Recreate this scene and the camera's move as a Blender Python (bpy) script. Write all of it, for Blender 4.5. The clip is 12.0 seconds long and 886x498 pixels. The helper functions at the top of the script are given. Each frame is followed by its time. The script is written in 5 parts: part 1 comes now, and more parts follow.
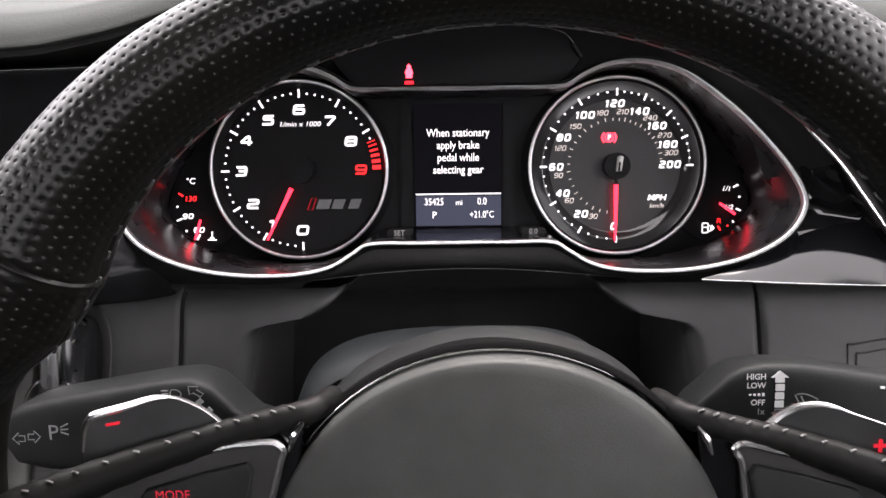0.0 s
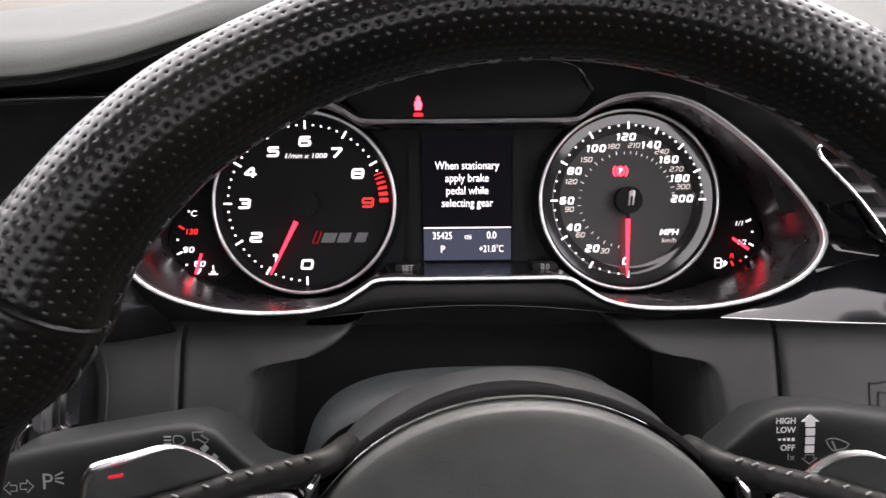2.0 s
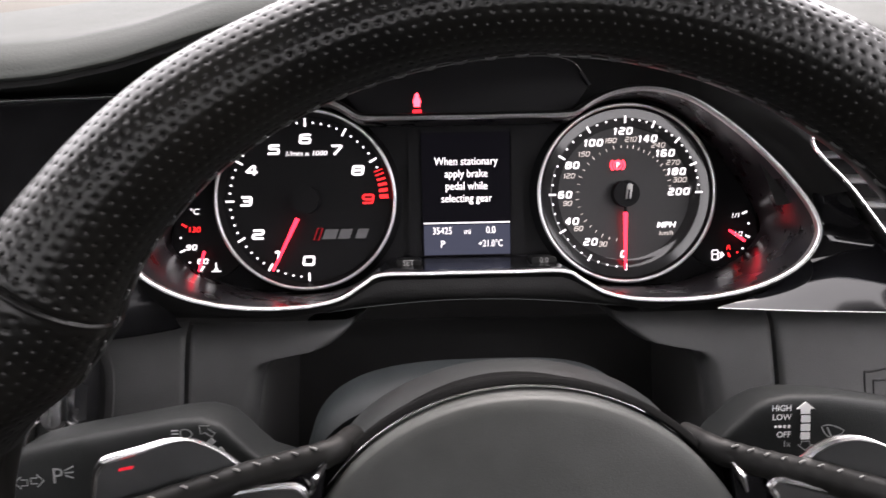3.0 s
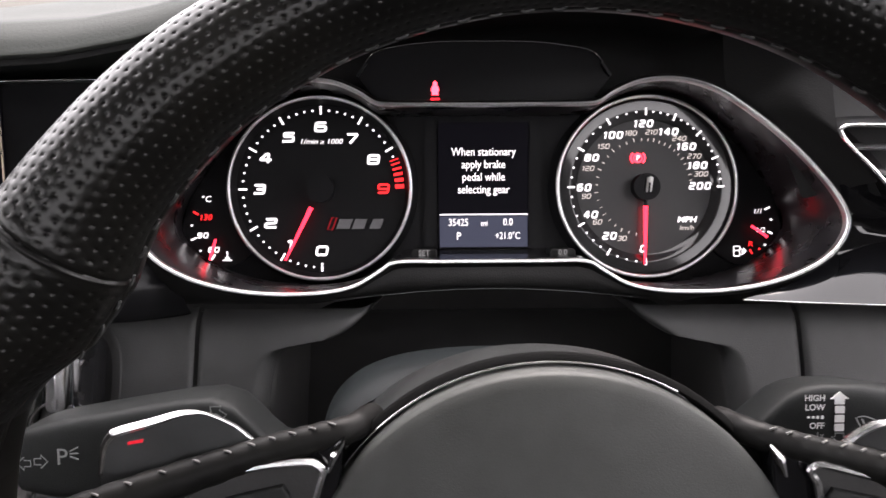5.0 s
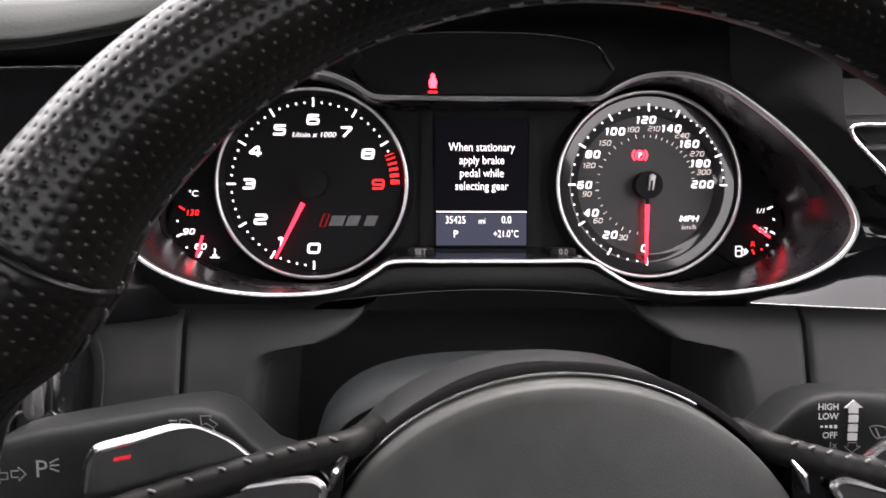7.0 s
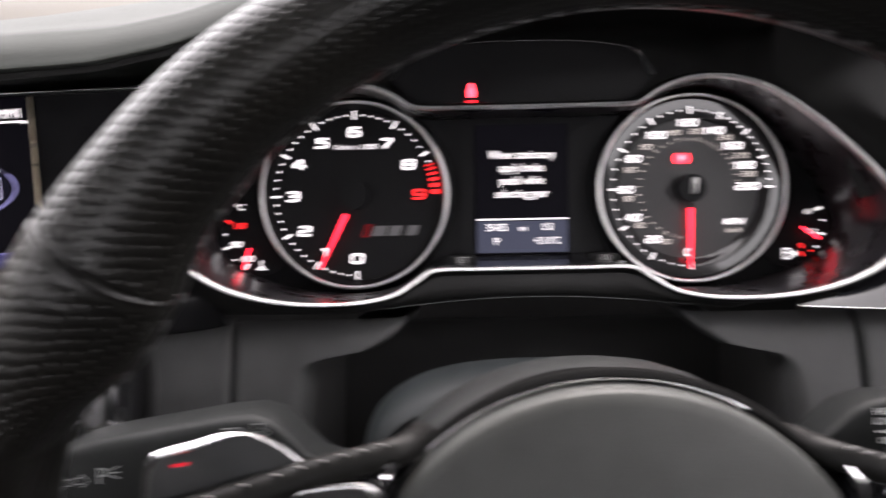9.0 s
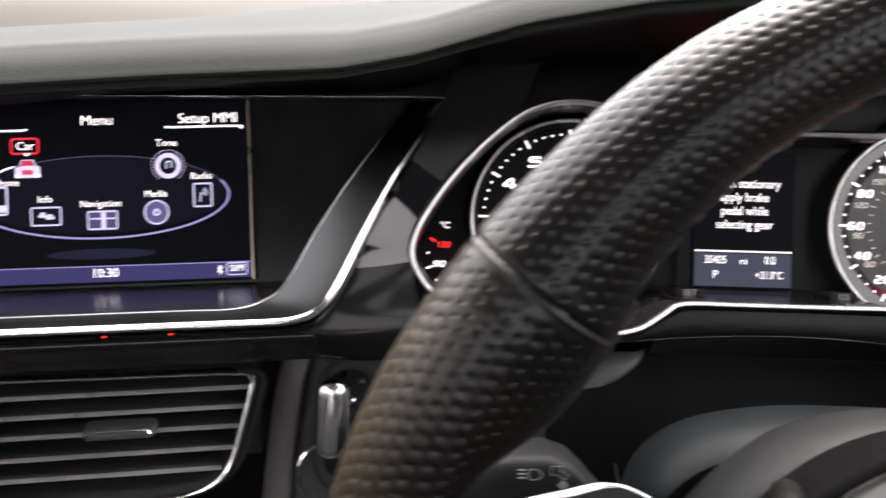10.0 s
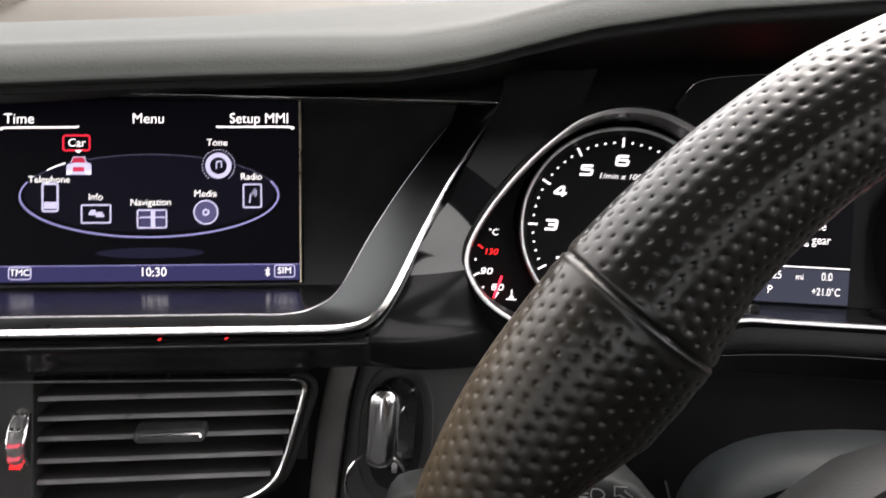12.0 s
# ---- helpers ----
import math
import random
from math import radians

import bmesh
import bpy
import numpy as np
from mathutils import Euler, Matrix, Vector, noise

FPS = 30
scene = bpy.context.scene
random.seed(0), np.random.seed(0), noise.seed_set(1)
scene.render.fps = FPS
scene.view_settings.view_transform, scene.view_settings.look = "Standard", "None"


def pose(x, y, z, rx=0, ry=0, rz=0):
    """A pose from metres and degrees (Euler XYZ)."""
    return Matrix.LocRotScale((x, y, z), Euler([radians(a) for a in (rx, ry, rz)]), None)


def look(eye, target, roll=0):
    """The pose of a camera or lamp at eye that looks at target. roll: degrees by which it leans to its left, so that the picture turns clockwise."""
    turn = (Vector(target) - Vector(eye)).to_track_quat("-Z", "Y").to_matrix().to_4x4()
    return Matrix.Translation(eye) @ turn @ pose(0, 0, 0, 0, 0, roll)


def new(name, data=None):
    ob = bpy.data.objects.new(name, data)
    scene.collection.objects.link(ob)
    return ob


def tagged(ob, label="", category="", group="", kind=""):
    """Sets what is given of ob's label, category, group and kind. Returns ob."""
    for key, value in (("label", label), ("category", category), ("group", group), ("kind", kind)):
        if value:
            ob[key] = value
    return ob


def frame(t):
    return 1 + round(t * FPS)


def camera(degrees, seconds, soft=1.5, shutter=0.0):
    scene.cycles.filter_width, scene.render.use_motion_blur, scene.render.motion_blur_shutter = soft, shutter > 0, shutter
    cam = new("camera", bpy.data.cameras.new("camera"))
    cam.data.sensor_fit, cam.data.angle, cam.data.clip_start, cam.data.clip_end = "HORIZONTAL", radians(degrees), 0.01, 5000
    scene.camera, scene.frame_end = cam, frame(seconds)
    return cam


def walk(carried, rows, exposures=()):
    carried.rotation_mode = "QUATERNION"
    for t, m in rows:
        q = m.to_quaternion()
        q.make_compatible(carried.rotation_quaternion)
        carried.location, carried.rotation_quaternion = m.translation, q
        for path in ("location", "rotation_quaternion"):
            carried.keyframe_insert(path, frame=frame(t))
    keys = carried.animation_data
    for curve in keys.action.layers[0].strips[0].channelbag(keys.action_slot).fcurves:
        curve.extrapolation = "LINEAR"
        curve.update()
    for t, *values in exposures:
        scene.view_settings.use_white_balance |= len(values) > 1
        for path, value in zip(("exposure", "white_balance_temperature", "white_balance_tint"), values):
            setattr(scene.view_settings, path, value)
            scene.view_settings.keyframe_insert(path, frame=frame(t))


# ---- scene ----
# ---------------------------------------------------------------- camera
cam = camera(65.67, 12.0, soft=1.5, shutter=0.55)
PATH = [
    (0, -0.0082, -0.0141, 1.0639, 67.036, 0.775, -0.142),
    (0.5, -0.0153, -0.0090, 1.0614, 67.725, 0.334, -0.892),
    (1, -0.0214, 0.0011, 1.0580, 67.264, 1.094, -1.221),
    (1.5, -0.0276, 0.0022, 1.0602, 68.137, 0.259, -0.768),
    (2, -0.0206, -0.0031, 1.0641, 69.322, 0.228, -1.101),
    (2.5, -0.0161, -0.0024, 1.0628, 69.273, 0.366, -1.470),
    (3, -0.0209, -0.0077, 1.0649, 69.028, 0.821, -1.354),
    (3.2, -0.0321, -0.0102, 1.0657, 69.441, 0.938, -1.157),
    (4.8, -0.0207, -0.0061, 1.0526, 70.916, 0.623, -1.302),
    (5, -0.0287, -0.0056, 1.0468, 70.720, 0.108, -0.882),
    (5.5, -0.0332, 0.0048, 1.0472, 70.243, -0.294, -1.009),
    (6, -0.0325, 0.0032, 1.0528, 70.112, 0.217, -1.362),
    (6.5, -0.0410, 0.0053, 1.0540, 70.042, -0.217, -1.849),
    (7, -0.0368, 0.0076, 1.0465, 69.972, -0.787, -2.215),
    (7.2, -0.0332, 0.0029, 1.0435, 70.080, -0.961, -2.178),
    (8.8, -0.0106, 0.0045, 1.0536, 70.264, 1.848, -0.927),
    (9, -0.0383, 0.0051, 1.0474, 70.677, 1.366, 0.470),
    (9.2, -0.0704, 0.0166, 1.0485, 70.20, 0.33, 0.50),
    (9.5, -0.0943, 0.0219, 1.0464, 70.455, 0.019, 1.873),
    (9.8, -0.1202, 0.0218, 1.0498, 71.497, -0.619, 2.381),
    (10, -0.1457, 0.0215, 1.0463, 71.978, -0.951, 2.325),
    (10.5, -0.1633, 0.0365, 1.0426, 72.270, -0.622, 3.727),
    (11, -0.1593, 0.0266, 1.0510, 72.839, -0.807, 3.163),
    (11.5, -0.1574, 0.0254, 1.0523, 73.143, -1.146, 2.855),
    (12, -0.1629, 0.0267, 1.0478, 71.885, -1.950, 4.024),
]
walk(cam, [(t, pose(x, y, z, rx, ry, rz)) for t, x, y, z, rx, ry, rz in PATH], exposures=[(0, 3.01, 6700, 18), (9.6, 3.01, 6700, 18), (10.5, 2.72, 6800, 14), (12, 2.72, 6800, 14)])

# ---------------------------------------------------------------- light
world = bpy.data.worlds.new("sky")
scene.world = world
world.use_nodes = True
wn = world.node_tree.nodes
sky = wn.new("ShaderNodeTexSky")
sky.sky_type, sky.sun_disc = "NISHITA", False
sky.sun_elevation, sky.sun_rotation = radians(48), radians(14)
sky.air_density, sky.dust_density, sky.ozone_density = 1.0, 2.0, 1.0
pale = wn.new("ShaderNodeHueSaturation")
pale.inputs["Saturation"].default_value = 0.3
world.node_tree.links.new(sky.outputs[0], pale.inputs["Color"])
cloud = wn.new("ShaderNodeMix")                  # thin overcast evens the sky out
cloud.data_type = "RGBA"
cloud.inputs["Factor"].default_value = 0.65
cloud.inputs["B"].default_value = (4.2, 4.15, 4.05, 1)
world.node_tree.links.new(pale.outputs[0], cloud.inputs["A"])
world.node_tree.links.new(cloud.outputs["Result"], wn["Background"].inputs[0])
wn["Background"].inputs[1].default_value = 0.20

sun = new("sun", bpy.data.lights.new("sun", "SUN"))
sun.data.energy, sun.data.angle, sun.data.color = 0.45, radians(30), (1.0, 0.95, 0.89)
sun.matrix_basis = look((0.6, 2.2, 4.4), (0, 0, 0.9))
LIT = 0.175                                      # lit figures against the exposure above

# ---------------------------------------------------------------- frames of reference
CLUSTER = pose(0, 0.376, 0.950, 72)              # dial plane: x right, y up, z to the driver
WHEEL = pose(0.0095, 0.1496, 0.8996, 75.36)      # wheel plane, the same way round
SCREEN = pose(-0.3244, 0.3430, 0.9665, 71.54, 0, 5.56) @ pose(0, 0, 0, 0, 0, 1.84)
DIAL = 0.0922                                    # half the distance between the dials


# ---------------------------------------------------------------- materials
def shader(name):
    m = bpy.data.materials.new(name)
    m.use_nodes = True
    return m, m.node_tree.nodes, m.node_tree.links, m.node_tree.nodes["Principled BSDF"]


def plain(name, colour, rough=0.5, metal=0.0, spread=0.15, size=60.0, grain=0.0, grain_size=900.0, coat=0.0, smudge=0.08, spec=0.5):
    """Colour varied by a broad and a fine noise, roughness by smudges, a fine grain as bump."""
    m, n, l, b = shader(name)
    where = n.new("ShaderNodeTexCoord")
    broad, fine = n.new("ShaderNodeTexNoise"), n.new("ShaderNodeTexNoise")
    broad.inputs["Scale"].default_value, broad.inputs["Detail"].default_value = size, 5
    fine.inputs["Scale"].default_value, fine.inputs["Detail"].default_value = grain_size, 3
    for t in (broad, fine):
        l.new(where.outputs["Object"], t.inputs["Vector"])
    ramp = n.new("ShaderNodeValToRGB")
    lo = [c * (1 - spread) for c in colour]
    hi = [min(1, c * (1 + spread)) for c in colour]
    ramp.color_ramp.elements[0].position, ramp.color_ramp.elements[1].position = 0.3, 0.7
    ramp.color_ramp.elements[0].color, ramp.color_ramp.elements[1].color = (*lo, 1), (*hi, 1)
    l.new(broad.outputs["Fac"], ramp.inputs["Fac"])
    l.new(ramp.outputs["Color"], b.inputs["Base Color"])
    r = n.new("ShaderNodeMapRange")
    r.inputs["To Min"].default_value, r.inputs["To Max"].default_value = max(0.02, rough - smudge), min(1, rough + smudge)
    l.new(broad.outputs["Fac"], r.inputs["Value"])
    l.new(r.outputs["Result"], b.inputs["Roughness"])
    b.inputs["Metallic"].default_value = metal
    b.inputs["Coat Weight"].default_value = coat
    b.inputs["Coat Roughness"].default_value = 0.04
    b.inputs["Specular IOR Level"].default_value = spec
    if grain:
        bump = n.new("ShaderNodeBump")
        bump.inputs["Strength"].default_value, bump.inputs["Distance"].default_value = grain, 0.0004
        l.new(fine.outputs["Fac"], bump.inputs["Height"])
        l.new(bump.outputs["Normal"], b.inputs["Normal"])
    return m


def leather(name, colour, rough, worn, brown_edge=None):
    """Grained leather: pebbles as bump, worn brownish in patches."""
    m, n, l, b = shader(name)
    where = n.new("ShaderNodeTexCoord")
    cells, wear = n.new("ShaderNodeTexVoronoi"), n.new("ShaderNodeTexNoise")
    cells.inputs["Scale"].default_value = 1100
    wear.inputs["Scale"].default_value, wear.inputs["Detail"].default_value = 22, 6
    l.new(where.outputs["Object"], cells.inputs["Vector"])
    l.new(where.outputs["Object"], wear.inputs["Vector"])
    ramp = n.new("ShaderNodeValToRGB")
    ramp.color_ramp.elements[0].position, ramp.color_ramp.elements[1].position = 0.35, 0.75
    ramp.color_ramp.elements[0].color, ramp.color_ramp.elements[1].color = (*colour, 1), (*worn, 1)
    l.new(wear.outputs["Fac"], ramp.inputs["Fac"])
    l.new(ramp.outputs["Color"], b.inputs["Base Color"])
    if brown_edge:
        # noisy brown beside the seam, growing to the left and the outer edge
        apart, side, patch, mix = n.new("ShaderNodeSeparateXYZ"), n.new("ShaderNodeMapRange"), n.new("ShaderNodeMath"), n.new("ShaderNodeMix")
        l.new(where.outputs["Object"], apart.inputs[0])
        side.inputs["From Min"].default_value, side.inputs["From Max"].default_value = -0.132, -0.170
        l.new(apart.outputs["X"], side.inputs["Value"])
        far, outer, both = n.new("ShaderNodeVectorMath"), n.new("ShaderNodeMapRange"), n.new("ShaderNodeMath")
        far.operation, both.operation = "DISTANCE", "MULTIPLY"
        far.inputs[1].default_value = WHEEL.translation          # most on the outer side of the ring
        l.new(where.outputs["Object"], far.inputs[0])
        outer.inputs["From Min"].default_value, outer.inputs["From Max"].default_value = 0.174, 0.194
        outer.inputs["To Min"].default_value, outer.inputs["To Max"].default_value = 0.05, 1.7
        l.new(far.outputs["Value"], outer.inputs["Value"])
        patch.operation = "MULTIPLY"
        l.new(side.outputs["Result"], patch.inputs[0])
        l.new(wear.outputs["Fac"], patch.inputs[1])
        mix.data_type = "RGBA"
        mix.inputs["B"].default_value = (*brown_edge, 1)
        l.new(patch.outputs[0], both.inputs[0])
        l.new(outer.outputs["Result"], both.inputs[1])
        l.new(both.outputs[0], mix.inputs["Factor"])
        l.new(ramp.outputs["Color"], mix.inputs["A"])
        l.new(mix.outputs["Result"], b.inputs["Base Color"])
    r = n.new("ShaderNodeMapRange")
    r.inputs["To Min"].default_value, r.inputs["To Max"].default_value = rough - 0.06, rough + 0.1
    l.new(wear.outputs["Fac"], r.inputs["Value"])
    l.new(r.outputs["Result"], b.inputs["Roughness"])
    b.inputs["Specular IOR Level"].default_value = 0.40
    bump = n.new("ShaderNodeBump")
    bump.inputs["Strength"].default_value, bump.inputs["Distance"].default_value = 0.06, 0.0003
    l.new(cells.outputs["Distance"], bump.inputs["Height"])
    l.new(bump.outputs["Normal"], b.inputs["Normal"])
    return m


def glow(name, colour, strength=1.0):
    m, n, l, b = shader(name)
    b.inputs["Base Color"].default_value = (*[c * 0.3 for c in colour], 1)
    b.inputs["Emission Color"].default_value = (*colour, 1)
    b.inputs["Emission Strength"].default_value = strength * LIT
    b.inputs["Roughness"].default_value = 0.5
    b.inputs["Specular IOR Level"].default_value = 0.06
    return m


LEATHER = leather("perforated_leather", (0.0045, 0.0045, 0.0043), 0.29, (0.0090, 0.0083, 0.0068), (0.105, 0.078, 0.047))
SMOOTH_LEATHER = leather("smooth_leather", (0.009, 0.009, 0.009), 0.46, (0.010, 0.010, 0.009))
SMOOTH_LEATHER.node_tree.nodes["Principled BSDF"].inputs["Specular IOR Level"].default_value = 0.16
RING_BLACK = plain("hub_ring_black", (0.007, 0.007, 0.007), 0.8, grain=0.3, grain_size=1600, spec=0.04)
COLLAR = plain("collar_grey", (0.026, 0.0275, 0.0275), 0.5, grain=0.3, grain_size=1600, spec=0.3)
THREAD = plain("thread", (0.075, 0.075, 0.075), 0.7, grain=0.4, grain_size=3000)
SPOKE_THREAD = plain("spoke_thread", (0.20, 0.20, 0.195), 0.5, grain=0.4, grain_size=3000)
SOFT_BLACK = plain("soft_black_plastic", (0.030, 0.030, 0.030), 0.6, grain=0.3)
PANEL_GREY = plain("dark_grey_panel", (0.040, 0.041, 0.041), 0.55, grain=0.35, grain_size=1600)
HUB_GREY = plain("airbag_cover_plastic", (0.0510, 0.0540, 0.0512), 0.52, grain=0.2, grain_size=1800, spec=0.34)
COLUMN_GREY = plain("column_cover_plastic", (0.0155, 0.0190, 0.0200), 0.5, grain=0.3, grain_size=1600, spec=0.3)
DASH_PAD = plain("dash_pad", (0.0325, 0.0362, 0.0330), 0.75, spread=0.08, grain=0.5, grain_size=700, spec=0.25)
DASH_FAR = plain("dash_far_panel", (0.057, 0.051, 0.042), 0.75, spread=0.1, grain=0.3, grain_size=700, spec=0.25)
HOOD_BLACK = plain("hood_leatherette", (0.011, 0.011, 0.011), 0.6, grain=0.4, grain_size=1200, spec=0.18)
GLOSS = plain("piano_black", (0.006, 0.006, 0.007), 0.06, smudge=0.025, size=30)
SATIN = plain("satin_grey_ramp", (0.048, 0.051, 0.052), 0.30, metal=1.0, size=25, spread=0.05)
BOWL = plain("bowl_black", (0.016, 0.015, 0.017), 0.28, smudge=0.06, spec=0.8)
LEDGE = plain("ledge_gloss", (0.012, 0.012, 0.013), 0.10, smudge=0.03)
BAND_BLACK = plain("band_black", (0.012, 0.012, 0.013), 0.24, smudge=0.05, size=30)
SCREEN_BLACK = plain("screen_panel_black", (0.011, 0.011, 0.012), 0.20, smudge=0.04, spec=0.10)
RECESS_BLACK = plain("recess_wall_black", (0.016, 0.016, 0.017), 0.19, smudge=0.03, spec=0.22)
FACE = plain("dial_face_black", (0.011, 0.011, 0.012), 0.5, spread=0.05, spec=0.10)
FACE_GREY = plain("dial_face_charcoal", (0.024, 0.024, 0.025), 0.4, spread=0.05)
CHROME = plain("satin_chrome", (0.95, 0.95, 0.95), 0.20, metal=1.0, spread=0.04, smudge=0.06)
GREY_EDGE = plain("dull_metal_edge", (0.42, 0.42, 0.43), 0.36, metal=1.0, spread=0.04)
BEZEL = plain("bezel_chrome", (0.80, 0.80, 0.80), 0.38, metal=1.0, spread=0.04, smudge=0.06)
BRIGHT = plain("bright_chrome", (0.85, 0.85, 0.86), 0.07, metal=1.0, spread=0.03, smudge=0.03)
STALK = plain("stalk_plastic", (0.0165, 0.018, 0.018), 0.55, grain=0.3, grain_size=2000, spec=0.24)
PADDLE = plain("paddle_plastic", (0.055, 0.057, 0.058), 0.32, grain=0.1)
VENT = plain("vent_plastic", (0.24, 0.24, 0.242), 0.30, spec=0.8)
CONSOLE_GREY = plain("console_leatherette", (0.15, 0.147, 0.142), 0.5, grain=0.5, grain_size=1300)
PRINT = plain("white_print", (0.88, 0.89, 0.88), 0.6)
GREY_PRINT = plain("grey_print", (0.33, 0.34, 0.34), 0.6)
LINING = plain("cabin_lining", (0.08, 0.08, 0.08), 0.85, grain=0.5)
HEADLINING = plain("headlining", (0.095, 0.095, 0.095), 0.9, grain=0.5)
FLOOR_MAT = plain("floor_carpet", (0.02, 0.02, 0.02), 0.95, grain=1.0)
ASPHALT = plain("yard_ground", (0.42, 0.41, 0.40), 0.85, size=3, grain=0.5, grain_size=60)
SKY_BLOCK = plain("sky_block_grey", (0.28, 0.285, 0.28), 0.85, size=2, spread=0.1)
OUTSIDE = plain("yard_wall", (0.25, 0.27, 0.265), 0.85, size=2, spread=0.08)
WHITE_LIT = glow("lit_white", (1.0, 0.98, 1.0), 1.5)
GREY_LIT = glow("lit_grey", (0.78, 0.72, 0.68), 0.95)
RED_LIT = glow("lit_red", (1.0, 0.028, 0.03), 1.6)
RED_SIGN = glow("paddle_red", (0.9, 0.03, 0.05), 0.55)
RED_LAMP = glow("lit_red_brake_lamp", (1.0, 0.022, 0.035), 8.5)
RED_HOT = glow("lit_red_lamp", (1.0, 0.030, 0.045), 10.0)
NEEDLE = glow("needle_red", (1.0, 0.022, 0.042), 4.6)
LCD_DARK = glow("display_dark", (0.0022, 0.0020, 0.0034), 1.0)
LCD_BAR = glow("display_bar", (0.045, 0.05, 0.075), 1.0)
MENU_DARK = glow("menu_dark", (0.0012, 0.0010, 0.0022), 1.0)
MENU_BAR = glow("menu_bar", (0.034, 0.032, 0.105), 1.0)
MENU_DISC = glow("menu_disc", (0.004, 0.004, 0.009), 1.0)
LILAC = glow("menu_line", (0.30, 0.29, 0.60), 1.0)
LILAC_PALE = glow("menu_icon", (0.62, 0.60, 0.86), 1.0)


# ---------------------------------------------------------------- mesh helpers
def base(name, at, label, category, group="", kind=""):
    ob = new(name)
    ob.empty_display_size = 0.01
    ob.matrix_basis = Matrix.Translation(at)
    return tagged(ob, label, category, group, kind)


def hang(ob, parent):
    """Parents ob and leaves it where it stands."""
    up, m = parent, Matrix()
    while up:
        m = up.matrix_basis @ m if up.parent is None else up.matrix_parent_inverse @ up.matrix_basis @ m
        up = up.parent
    ob.parent, ob.matrix_parent_inverse = parent, m.inverted()
    return ob


def part(name, data, material, parent=None, label="", smooth=True):
    if isinstance(data, bmesh.types.BMesh):
        me = bpy.data.meshes.new(name)
        bmesh.ops.recalc_face_normals(data, faces=data.faces)
        data.to_mesh(me)
        data.free()
    else:
        me = data
    if material and not me.materials:
        me.materials.append(material)
    for p in me.polygons:
        p.use_smooth = smooth
    if smooth:
        me.set_sharp_from_angle(angle=radians(40))
    ob = new(name, me)
    if parent:
        hang(ob, parent)
    return tagged(ob, label)


def curve(points, n, closed=False):
    """A smooth line through the points (Catmull-Rom), with n pieces from each to the next."""
    p = [Vector(q) for q in points]
    if not closed:
        p = [2 * p[0] - p[1], *p, 2 * p[-1] - p[-2]]
    out = []
    k = len(p)
    for i in (range(k) if closed else range(1, k - 2)):
        a, b, c, d = (p[(i + j) % k] for j in (-1, 0, 1, 2))
        for s in range(n):
            t = s / n
            out.append(0.5 * (2 * b + (c - a) * t + (2 * a - 5 * b + 4 * c - d) * t * t + (3 * b - a - 3 * c + d) * t ** 3))
    return out if closed else [*out, p[-2]]


def loft(loops, closed=True, caps=(False, False), bm=None):
    bm = bm or bmesh.new()
    rings = [[bm.verts.new(q) for q in loop] for loop in loops]
    k = len(rings[0])
    for a, b in zip(rings, rings[1:]):
        for i in range(k if closed else k - 1):
            bm.faces.new((a[i], a[(i + 1) % k], b[(i + 1) % k], b[i]))
    if caps[0]:
        bm.faces.new(rings[0][::-1])
    if caps[1]:
        bm.faces.new(rings[-1])
    return bm


def tube(path, radius, seg=8, closed=False, flat=1.0, up=(0, -1, 0), bm=None):
    """A round bar along the path; flat < 1 presses it in the direction up."""
    p = [Vector(q) for q in path]
    k, rings = len(p), []
    for i, q in enumerate(p):
        a = p[(i - 1) % k] if closed or i else p[0]
        b = p[(i + 1) % k] if closed or i < k - 1 else p[-1]
        along = (b - a).normalized()
        side = along.cross(Vector(up))
        side = side.normalized() if side.length > 1e-6 else along.orthogonal().normalized()
        lift = side.cross(along)
        r = radius(i / max(1, k - 1)) if callable(radius) else radius
        rings.append([q + r * (math.cos(w) * side + flat * math.sin(w) * lift) for w in (2 * math.pi * j / seg for j in range(seg))])
    if closed:
        rings.append(rings[0])
        bm = bm or bmesh.new()
        made = loft(rings, True, (False, False), bm)
        bmesh.ops.remove_doubles(made, verts=made.verts, dist=1e-7)
        return made
    return loft(rings, True, (True, True), bm)


def slab(m, outline, low, high, bevel=0.0, bm=None):
    """A plate with that outline, from low to high along the third axis of m, its upper edge rounded."""
    bm = bm or bmesh.new()
    a = [bm.verts.new(m @ Vector((x, y, low))) for x, y in outline]
    b = [bm.verts.new(m @ Vector((x, y, high))) for x, y in outline]
    k = len(a)
    top = bm.faces.new(b)
    bm.faces.new(a[::-1])
    for i in range(k):
        bm.faces.new((a[i], a[(i + 1) % k], b[(i + 1) % k], b[i]))
    if bevel:
        bmesh.ops.bevel(bm, geom=list(top.edges), offset=bevel, segments=3, profile=0.6, affect="EDGES")
    return bm


def oval(cx, cy, rx, ry, n=48, power=2.0, start=0.0, end=360.0):
    out = []
    for i in range(n):
        w = radians(start + (end - start) * i / (n if end - start == 360 else n - 1))
        c, s = math.cos(w), math.sin(w)
        out.append((cx + rx * math.copysign(abs(c) ** (2 / power), c), cy + ry * math.copysign(abs(s) ** (2 / power), s)))
    return out


def rounded(cx, cy, w, h, r, n=5):
    out = []
    for sx, sy, a in ((1, 1, 0), (-1, 1, 90), (-1, -1, 180), (1, -1, 270)):
        for i in range(n):
            k = radians(a + 90 * i / (n - 1))
            out.append((cx + sx * (w / 2 - r) + r * math.cos(k), cy + sy * (h / 2 - r) + r * math.sin(k)))
    return out


